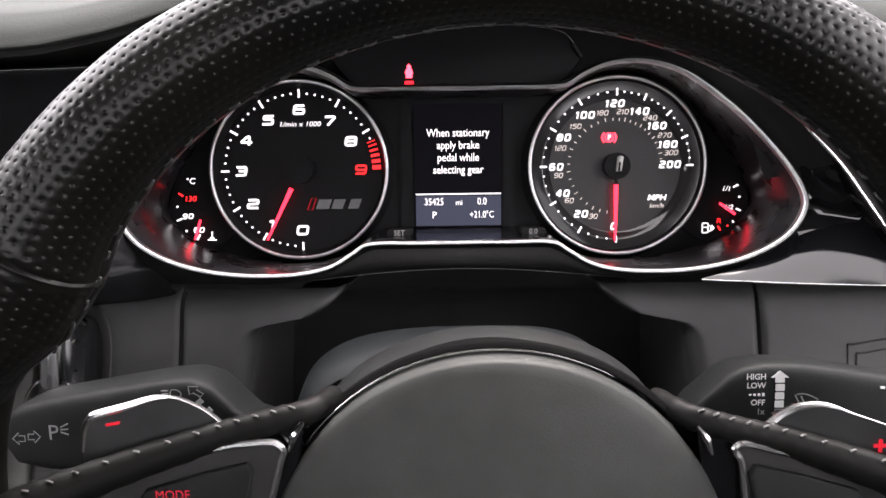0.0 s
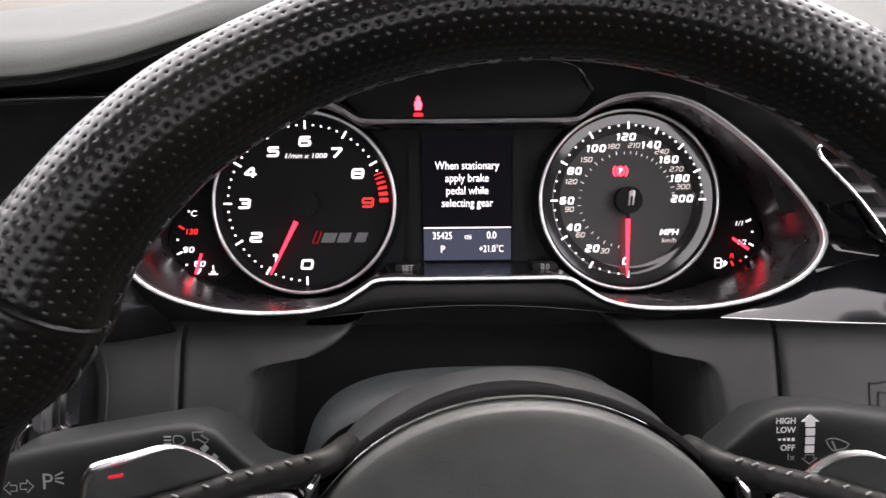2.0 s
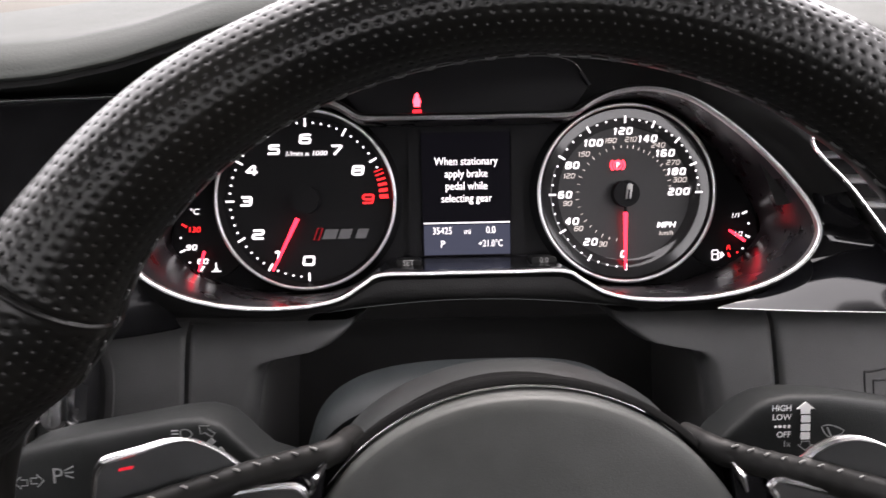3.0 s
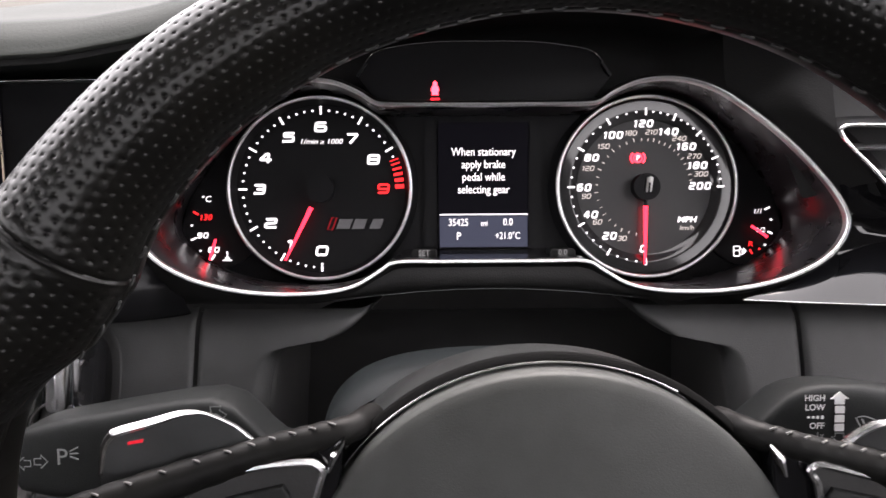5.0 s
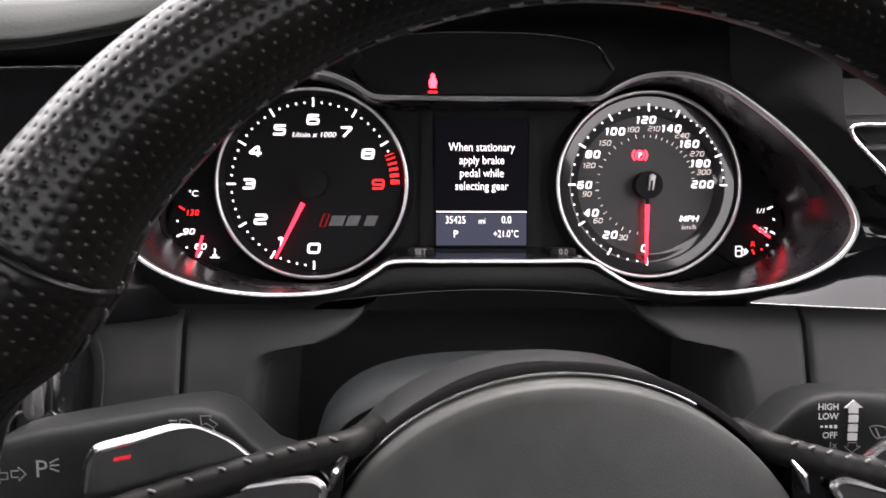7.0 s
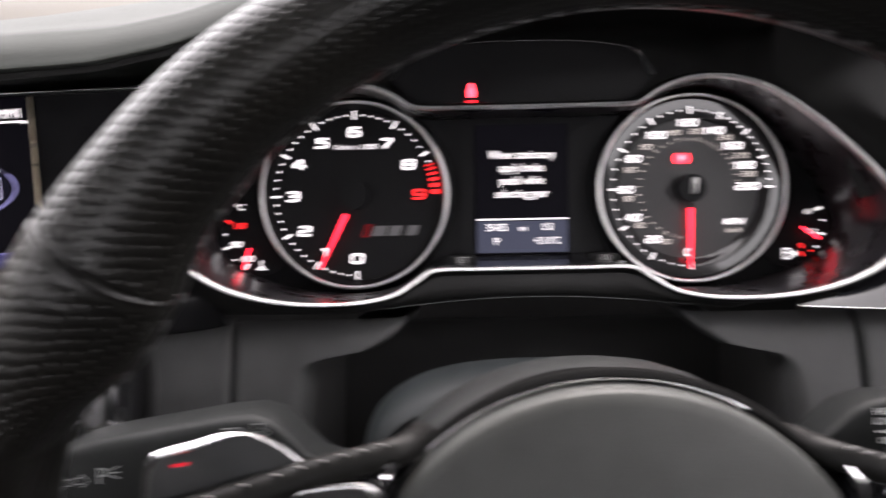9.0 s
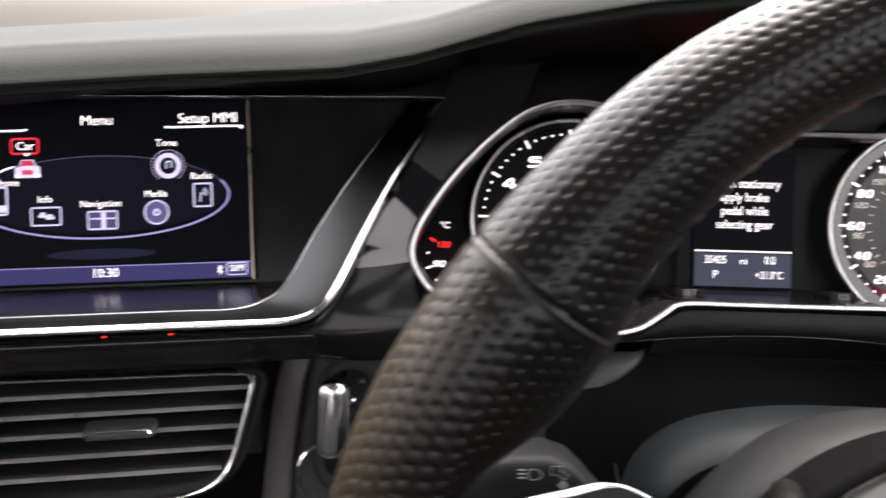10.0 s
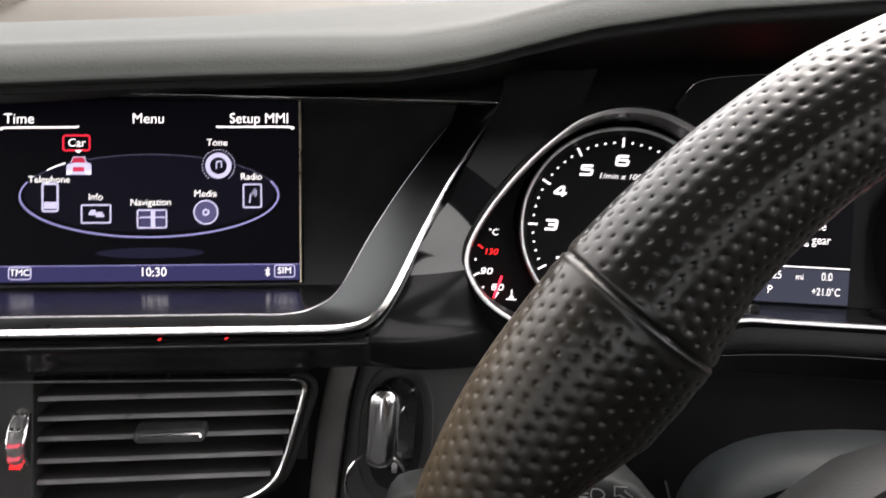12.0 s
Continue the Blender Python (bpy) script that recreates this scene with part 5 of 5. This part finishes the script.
def stalk(name, side, label):
    """A lever beside the column: a flat rounded body that widens to its end."""
    ob = base(name, WHEEL @ Vector((side * 0.12, 0.0, -0.058)), label, "stalk", "column stalks")
    if side < 0:
        tops = [(0.060, 0.002), (0.090, 0.003), (0.100, 0.0065), (0.106, 0.0120), (0.110, 0.0165), (0.116, 0.0222), (0.1245, 0.0249), (0.1353, 0.0243), (0.1556, 0.0211), (0.176, 0.0178), (0.186, 0.0160), (0.195, 0.0138), (0.1990, 0.0120), (0.2015, 0.0085), (0.2025, 0.0040)]
        feet = [(0.060, -0.010), (0.10, -0.012), (0.125, -0.016), (0.150, -0.017), (0.186, -0.0145), (0.1990, -0.0120), (0.2025, -0.0060)]
    else:
        tops = [(0.056, 0.001), (0.078, 0.002), (0.083, 0.0065), (0.0870, 0.0122), (0.0945, 0.0190), (0.1000, 0.0240), (0.1060, 0.0268), (0.1141, 0.0283), (0.1290, 0.0280), (0.1440, 0.0260), (0.170, 0.0215), (0.187, 0.0180), (0.1935, 0.0150), (0.1955, 0.0100)]
        feet = [(0.056, -0.010), (0.09, -0.013), (0.115, -0.017), (0.150, -0.017), (0.187, -0.0145), (0.1955, -0.0080)]
    loops = []
    for x, top in tops:
        foot, deep = blend(x, feet), blend(x, [(0.056, 0.010), (0.10, 0.0120), (0.115, 0.0132), (0.19, 0.0130), (0.2025, 0.0110)])
        y, h = (top + foot) / 2, (top - foot) / 2
        loops.append([WHEEL @ Vector((side * x, y + b - (0.10 if side > 0 else 0.0) * (deep - a) * max(0.0, b / h), -0.0842 + a)) for a, b in oval(0, 0, deep, h, 44, 7)])
    part("lever", loft(loops, True, (True, True)), STALK, ob, "dark grey plastic lever")
    return ob


left_stalk = stalk("indicator_stalk", -1, "dark grey indicator stalk with white symbols")
right_stalk = stalk("wiper_stalk", 1, "dark grey wiper stalk with white wiper settings")
S = -0.0706
for x0, y0, d in ((-0.1955, 0.0008, -1), (-0.1895, 0.0015, 1)):
    pts = [(x0 + d * 0.0028, y0), (x0 + d * 0.0002, y0 + 0.0026), (x0 + d * 0.0002, y0 + 0.0012), (x0 - d * 0.0023, y0 + 0.0012), (x0 - d * 0.0023, y0 - 0.0012), (x0 + d * 0.0002, y0 - 0.0012), (x0 + d * 0.0002, y0 - 0.0026)]
    part("arrow_symbol", strip(WHEEL, pts, 0.0005, S, closed=True), GREY_PRINT, left_stalk, smooth=False)
letters("parking_symbol", "P", WHEEL, -0.1812, 0.0030, S, 0.0092, GREY_PRINT, left_stalk)
for dy in (-0.002, 0.0, 0.002):
    part("light_ray", bar(WHEEL, -0.1782, 0.0044 + dy * 0.5, -0.1750, 0.0046 + dy * 1.2, 0.0005, S), GREY_PRINT, left_stalk, smooth=False)
strip_pts = [(-0.1312, 0.0176), (-0.1284, 0.0176), (-0.1270, 0.0191), (-0.1284, 0.0208), (-0.1312, 0.0208)]
part("lamp_symbol", strip(WHEEL, curve(strip_pts, 3, closed=True), 0.0005, S, closed=True), GREY_PRINT, left_stalk, smooth=False)
for dy in (0, 0.0014, 0.0028):
    part("lamp_ray", bar(WHEEL, -0.1352, 0.0178 + dy, -0.1324, 0.0178 + dy, 0.0005, S), GREY_PRINT, left_stalk, smooth=False)
part("lever_arrow", strip(WHEEL, [(-0.1240, 0.0224), (-0.1198, 0.0224), (-0.1206, 0.0210), (-0.1178, 0.0192), (-0.1192, 0.0178), (-0.1220, 0.0196), (-0.1236, 0.0190)], 0.0005, S, closed=True), GREY_PRINT, left_stalk, smooth=False)
part("lever_block", bar(WHEEL, -0.1168, 0.0128, -0.1150, 0.0112, 0.0022, S), GREY_PRINT, left_stalk, smooth=False)
part("lever_block", bar(WHEEL, -0.1204, 0.0166, -0.1188, 0.0148, 0.0026, S), GREY_PRINT, left_stalk, smooth=False)

for words, y in (("HIGH", 0.0233), ("LOW", 0.0196), ("OFF", 0.0123), ("1x", 0.0084)):
    letters("setting", words, WHEEL, 0.1131, y, S, 0.0034, PRINT if words != "1x" else GREY_PRINT, right_stalk, 0.98, align="RIGHT", weight=0.00008)
for i in range(4):
    part("dash_mark", bar(WHEEL, 0.1064 + 0.0018 * i, 0.0157, 0.1074 + 0.0018 * i, 0.0157, 0.0007 + 0.0002 * i, S), PRINT, right_stalk, smooth=False)
part("up_arrow", slab(WHEEL, [(0.1187, 0.0259), (0.1151, 0.0229), (0.1169, 0.0229), (0.1169, 0.0208), (0.1207, 0.0208), (0.1207, 0.0229), (0.1225, 0.0229)], S - 0.0003, S), PRINT, right_stalk, smooth=False)
for y in (0.0187, 0.0151, 0.0116):
    part("step_mark", slab(WHEEL, rounded(0.1190, y, 0.0037, 0.0029, 0.0003, 3), S - 0.0003, S), PRINT, right_stalk, smooth=False)
part("down_arrow", strip(WHEEL, [(0.1174, 0.0094), (0.1208, 0.0094), (0.1208, 0.0080), (0.1222, 0.0080), (0.1191, 0.0056), (0.1160, 0.0080), (0.1174, 0.0080)], 0.0004, S, closed=True), GREY_PRINT, right_stalk, smooth=False)
part("wiper_symbol", strip(WHEEL, [(0.1254, 0.0153), (0.1266, 0.0158), (0.1283, 0.0160), (0.1303, 0.0156), (0.1326, 0.0147), (0.1348, 0.0135), (0.1336, 0.0119), (0.1308, 0.0113), (0.1285, 0.0109), (0.1268, 0.0126)], 0.0005, S, closed=True), GREY_PRINT, right_stalk, smooth=False)
part("wiper_blade", bar(WHEEL, 0.1296, 0.0114, 0.1279, 0.0148, 0.0006, S), GREY_PRINT, right_stalk, smooth=False)
for x in (0.1602, 0.1632, 0.1664):
    part("dash_mark", bar(WHEEL, x, 0.0182, x + 0.0018, 0.0180, 0.0010, S), PRINT, right_stalk, smooth=False)


# ---------------------------------------------------------------- steering wheel
steering = base("steering_wheel", WHEEL @ Vector((0, 0, -0.03)), "black perforated leather steering wheel with shift paddles", "steering wheel")
RIM = 0.1664


def rim_section(phi):
    """Outward, inward and fore-and-aft half sizes of the rim: it swells to a thumb rest and thins below it."""
    a = np.degrees(np.abs(phi))
    out = np.interp(a, [0, 25, 35, 48, 57, 62, 67, 75, 95, 130, 180], [0.0138, 0.0146, 0.0163, 0.0172, 0.0190, 0.0203, 0.0220, 0.0238, 0.0245, 0.020, 0.018])
    inner = np.interp(a, [0, 25, 38, 50, 57, 61, 65, 68, 71, 75, 82, 95, 105, 130, 180], [0.0145, 0.0148, 0.0158, 0.0188, 0.0226, 0.0222, 0.0203, 0.0160, 0.0108, 0.0058, 0.003, 0.004, 0.012, 0.016, 0.016])
    deep = np.interp(a, [0, 50, 60, 75, 95, 130, 180], [0.0155, 0.0185, 0.0200, 0.0175, 0.0165, 0.0170, 0.0170])
    return out, inner, deep


def perforated_rim():
    """A ring with small round holes punched into dimpled leather, and a raised seam on either side."""
    around, across = 300, 34
    near, front = np.radians(104.0), np.radians(16.0)
    a = np.concatenate([np.linspace(-near, near, 1900, endpoint=False), np.linspace(near, 2 * np.pi - near, 60, endpoint=False)])
    c = np.concatenate([np.linspace(-front, np.pi + front, 210, endpoint=False), np.linspace(np.pi + front, 2 * np.pi - front, 26, endpoint=False)])
    na, nc = len(a), len(c)
    a, c = a[:, None] * np.ones((1, nc)), np.ones((na, 1)) * c[None, :]
    phi = (a + np.pi) % (2 * np.pi) - np.pi
    p, q = (a + np.pi) / (2 * np.pi) * around, (c + np.pi) / (2 * np.pi) * across
    row = np.floor(q)
    stray = 0.07 * np.sin(12.9 * np.floor(p + 0.5 * (row % 2)) + 4.1 * row)
    along = (p + 0.5 * (row % 2)) % 1.0 - 0.5 + stray
    over = q % 1.0 - 0.5 + 0.06 * np.cos(7.7 * np.floor(p) + 3.3 * row)
    r = 0.0183
    d = np.hypot(along * 2 * np.pi * RIM / around, over * 2 * np.pi * r / across)
    off = (np.abs(phi) - radians(56.5)) * RIM + 0.0012 * np.cos(c * 1.5)
    seam = np.abs(off)
    fade = np.clip((np.sin(c) + 0.02) / 0.16, 0, 1) * np.clip((0.985 + np.cos(c)) / 0.05, 0, 1) * np.clip((seam - 0.0022) / 0.0012, 0, 1)
    fade = np.where(np.abs(phi) > radians(100), 0.0, fade)
    hole = fade * (0.00017 * np.exp(-(d / 0.00110) ** 2) + 0.00028 * np.exp(-(d / 0.00046) ** 4))
    puff = 0.00004 * np.sin(31 * phi + 2 * np.sin(c * 2)) * np.sin(3 * c + 5 * phi)
    inner = np.abs((c - radians(176) + np.pi) % (2 * np.pi) - np.pi) * r
    depth = hole + puff * 0.5 + 0.0006 * np.exp(-((off + 0.0007) / 0.0005) ** 2) - 0.00025 * np.exp(-((off - 0.0003) / 0.0006) ** 2) - 0.0002 * np.exp(-((seam - 0.0034) / 0.0016) ** 2) + 0.0007 * np.exp(-(inner / 0.0008) ** 2)
    out, inward, deep = rim_section(phi)
    wide = np.where(np.cos(c) > 0, out, inward)
    long = RIM + (wide - depth * np.minimum(1, wide / 0.01)) * np.cos(c)
    pts = np.stack([long * np.sin(a), long * np.cos(a), (deep - depth) * np.sin(c)], -1).reshape(-1, 3)
    m = np.array(WHEEL)
    pts = pts @ m[:3, :3].T + m[:3, 3]
    i = np.arange(na)[:, None] * nc
    j = np.arange(nc)[None, :]
    i2, j2 = (np.arange(na)[:, None] + 1) % na * nc, (np.arange(nc)[None, :] + 1) % nc
    faces = np.stack([i + j, i2 + j, i2 + j2, i + j2], -1).reshape(-1, 4)
    me = bpy.data.meshes.new("rim")
    me.from_pydata(pts.tolist(), [], faces.tolist())
    return me


part("rim", perforated_rim(), LEATHER, steering, "black perforated leather rim with cross seams")


def stitch_mesh(length, r, thread):
    bm = tube([(x * length, 0, r * 1.2 * math.cos(x * 2.4)) for x in (-0.5, -0.25, 0, 0.25, 0.5)], r, 6)
    me = bpy.data.meshes.new("stitch")
    bmesh.ops.recalc_face_normals(bm, faces=bm.faces)
    bm.to_mesh(me)
    bm.free()
    me.materials.append(thread)
    return me


STITCH, SPOKE_STITCH = stitch_mesh(0.0036, 0.00050, THREAD), stitch_mesh(0.0026, 0.00036, SPOKE_THREAD)


def put_stitch(at, along, out, parent, mesh):
    along, out = Vector(along).normalized(), Vector(out).normalized()
    side = out.cross(along).normalized()
    m = Matrix((along, side, along.cross(side))).transposed().to_4x4()
    ob = new("stitch", mesh)
    ob.matrix_basis = Matrix.Translation(at) @ m
    hang(ob, parent)


turn3 = WHEEL.to_3x3()
for i in range(112):
    phi = 2 * math.pi * (i + 0.5) / 112
    p3 = math.remainder(phi, 2 * math.pi)
    if abs(p3) > radians(68):
        continue
    r = float(rim_section(np.array(p3))[1])
    c = radians(176)
    radial = Vector((math.sin(phi), math.cos(phi), 0))
    out = radial * math.cos(c) + Vector((0, 0, 1)) * math.sin(c)
    at = radial * (RIM - r + 0.0003) + Vector((0, 0, 0.0013))
    tang = Vector((math.cos(phi), -math.sin(phi), 0))
    put_stitch(WHEEL @ at, turn3 @ (tang + 0.25 * Vector((0, 0, 1))), turn3 @ out, steering, STITCH)

# airbag cover
HUBX, HUBY = -0.0008, -0.0373
rows = []
for k, n in ((0.992, -0.034), (0.991, -0.0215), (0.987, -0.0192), (0.977, -0.0180), (0.94, -0.0165), (0.87, -0.0143), (0.70, -0.0098), (0.52, -0.0060), (0.30, -0.0030), (0.08, -0.0018)):
    rows.append([WHEEL @ Vector((HUBX + (x - HUBX) * k, HUBY + (y - HUBY) * k, n)) for x, y in oval(HUBX, HUBY, 0.0830, 0.0865, 96, 2.05)])
part("airbag_cover", loft(rows, True, (True, True)), HUB_GREY, steering, "dark grey domed airbag cover")
ring_rows = []
for k, n in ((0.996, -0.036), (1.000, -0.0285), (1.004, -0.0272), (1.012, -0.0268), (1.030, -0.0278), (1.036, -0.0292), (1.032, -0.0315), (1.0, -0.034)):
    ring_rows.append([WHEEL @ Vector((HUBX + (x - HUBX) * k, HUBY + (y - HUBY) * k, n)) for x, y in oval(HUBX, HUBY, 0.0830, 0.0865, 96, 2.05)])
part("hub_ring", loft(ring_rows, True), RING_BLACK, steering, "black ring round the airbag cover")
part("hub_line", tube([WHEEL @ Vector((x, y, -0.0258)) for x, y in oval(HUBX, HUBY, 0.0836, 0.0871, 50, 2.05, 62, 142)], lambda s: 0.0002 + 0.0003 * math.sin(math.pi * s), 6), CHROME, steering, "thin bright line over the airbag cover")
part("hub_back", slab(WHEEL, oval(HUBX, HUBY, 0.078, 0.082, 64), -0.060, -0.034, 0.004), RING_BLACK, steering, "black hub body")

for s in (-1, 1):
    if s < 0:
        spoke_line = [(0.0590, 0.0285, -0.0400), (0.0650, 0.0287, -0.0262), (0.0760, 0.0270, -0.0222), (0.0880, 0.0244, -0.0208), (0.1012, 0.0208, -0.0192), (0.1200, 0.0155, -0.0165), (0.1383, 0.0100, -0.0125), (0.152, 0.0055, -0.008), (0.164, 0.0010, -0.002)]
    else:
        spoke_line = [(0.0580, 0.0262, -0.0400), (0.0640, 0.0258, -0.0262), (0.0725, 0.0240, -0.0222), (0.0830, 0.0214, -0.0210), (0.0945, 0.0188, -0.0200), (0.1070, 0.0150, -0.0185), (0.1250, 0.0092, -0.0155), (0.142, 0.0035, -0.011), (0.164, -0.0050, -0.002)]
    spoke_line = curve([(s * x, y, n) for x, y, n in spoke_line], 12)
    spoke = part("spoke", tube([WHEEL @ q for q in spoke_line], lambda t: 0.0045 + 0.0040 * t ** 3 - 0.00012 * math.cos(2 * math.pi * t * 16), 18, up=turn3 @ Vector((0, 0, 1))), SMOOTH_LEATHER, steering, "leather-bound spoke with stitching")
    for i in range(18, 94, 6):
        q, d = spoke_line[i], (spoke_line[i + 1] - spoke_line[i - 1]).normalized()
        r = 0.0045 + 0.0040 * (i / 96) ** 3
        put_stitch(WHEEL @ (q + Vector((0, 0.86 * r, 0.50 * r))), turn3 @ (0.75 * d + Vector((0, 0.25, -0.45))), turn3 @ Vector((0, 0.86, 0.5)), spoke, SPOKE_STITCH)
    dy = 0.0 if s < 0 else -0.0030
    plate_out = [(s * 0.066, 0.0285 + dy), (s * 0.095, 0.0215 + dy), (s * 0.130, 0.0130 + dy), (s * 0.158, 0.004 + dy), (s * 0.158, -0.045), (s * 0.075, -0.045)]
    part("spoke_plate", slab(WHEEL, plate_out, -0.030, -0.0195, 0.001), GLOSS, steering, "gloss black spoke plate", smooth=False)
    if s < 0:
        fr = [(0.142, -0.004), (0.1385, 0.0060), (0.130, 0.0125), (0.1173, 0.0160), (0.1025, 0.0184), (0.0893, 0.0207), (0.0777, 0.0216), (0.0741, 0.0205), (0.0726, 0.0179), (0.0735, 0.0145), (0.0785, -0.0040), (0.083, -0.03)]
    else:
        fr = [(0.142, -0.009), (0.1385, 0.0010), (0.130, 0.0065), (0.1173, 0.0105), (0.0941, 0.0158), (0.0821, 0.0189), (0.0787, 0.0183), (0.0783, 0.0161), (0.0805, 0.0120), (0.083, -0.0050), (0.086, -0.03)]
    fr = curve([(s * x, y) for x, y in fr], 5)
    part("button_frame", tube([WHEEL @ Vector((*q.xy, -0.0170)) for q in [Vector((v.x, v.y, 0)) for v in fr]], 0.0013, 8), CHROME, steering, "satin chrome button frame")
    pts = [(v.x, v.y) for v in fr]
    panel = part("button_panel", slab(WHEEL, [*pts, (s * 0.140, -0.03)], -0.0195, -0.0168, 0.0008), SOFT_BLACK, steering, "black button panel", smooth=False)
    part("button", slab(WHEEL, [(s * 0.125, -0.004 + dy), (s * 0.119, 0.0060 + dy), (s * 0.099, 0.0118 + dy), (s * 0.0845, 0.0150 + dy), (s * 0.0825, 0.0120 + dy), (s * 0.088, -0.012 + dy), (s * 0.120, -0.016 + dy)], -0.0168, -0.0145, 0.001), STALK, panel, "dark grey rocker button")
    part("spoke_clip", tube([WHEEL @ Vector((s * x, y + dy, n)) for x, y, n in ((0.0659, 0.0277, -0.0190), (0.0690, 0.0235, -0.0182), (0.0710, 0.0178, -0.0182))], lambda t: 0.0006 + 0.0010 * math.sin(math.pi * t), 8), BRIGHT, steering, "bright clip beside the airbag cover")
    # shift paddle behind the spoke
    if s < 0:
        pad_line = [(-0.1432, 0.0), (-0.1428, 0.0160), (-0.1416, 0.0240), (-0.1398, 0.0276), (-0.1370, 0.0296), (-0.1262, 0.0325), (-0.1190, 0.0347), (-0.1151, 0.0354), (-0.1110, 0.0352), (-0.1075, 0.0342), (-0.1032, 0.0322), (-0.0997, 0.0301), (-0.0946, 0.0257), (-0.0885, 0.0200), (-0.0885, 0.0)]
    else:
        pad_line = [(0.1450, -0.006), (0.1445, 0.0075), (0.1437, 0.0150), (0.1400, 0.0190), (0.1333, 0.0217), (0.1278, 0.0238), (0.1199, 0.0265), (0.1140, 0.0288), (0.1091, 0.0299), (0.1044, 0.0297), (0.1006, 0.0288), (0.0959, 0.0262), (0.0923, 0.0233), (0.0891, 0.0211), (0.0865, 0.0180), (0.086, 0.0)]
    smooth_line = [(v.x, v.y) for v in curve(pad_line[1:-1], 5)]
    paddle = part("shift_paddle", slab(WHEEL, [pad_line[0], *smooth_line, pad_line[-1]], -0.0252, -0.0225, 0.0010), PADDLE, steering, "dark grey shift paddle")
    part("paddle_edge", tube([WHEEL @ Vector((x, y, -0.0232)) for x, y in smooth_line], lambda t: 0.0003 + 0.0012 * max(0.0, math.sin(math.pi * min(1, 0.22 + 1.15 * (t if s < 0 else 1 - t)))) ** 1.2, 8), CHROME, paddle, "satin chrome paddle edge")
    if s < 0:
        part("paddle_sign", slab(WHEEL, [(-0.1339, 0.0256), (-0.1292, 0.0264), (-0.1290, 0.0274), (-0.1337, 0.0266)], -0.0226, -0.0222), RED_SIGN, paddle, "red minus sign", smooth=False)
        letters("button_word", "MODE", WHEEL, -0.1094, 0.0046, -0.0141, 0.0046, glow("button_red", (0.55, 0.03, 0.05), 0.8), panel, 0.9, 0.0, label="dim red lettering")
    else:
        for w, h in ((0.0046, 0.0013), (0.0013, 0.0046)):
            part("paddle_sign", slab(WHEEL, rounded(0.1300, 0.0152, w, h, 0.0002, 3), -0.0226, -0.0222), RED_SIGN, paddle, "red plus sign", smooth=False)
        part("button_sign", strip(WHEEL, oval(0.1085, -0.0035, 0.0024, 0.0024, 24), 0.0006, -0.0141, closed=True), glow("button_red_ring", (0.55, 0.03, 0.05), 0.8), panel, "dim red ring", smooth=False)
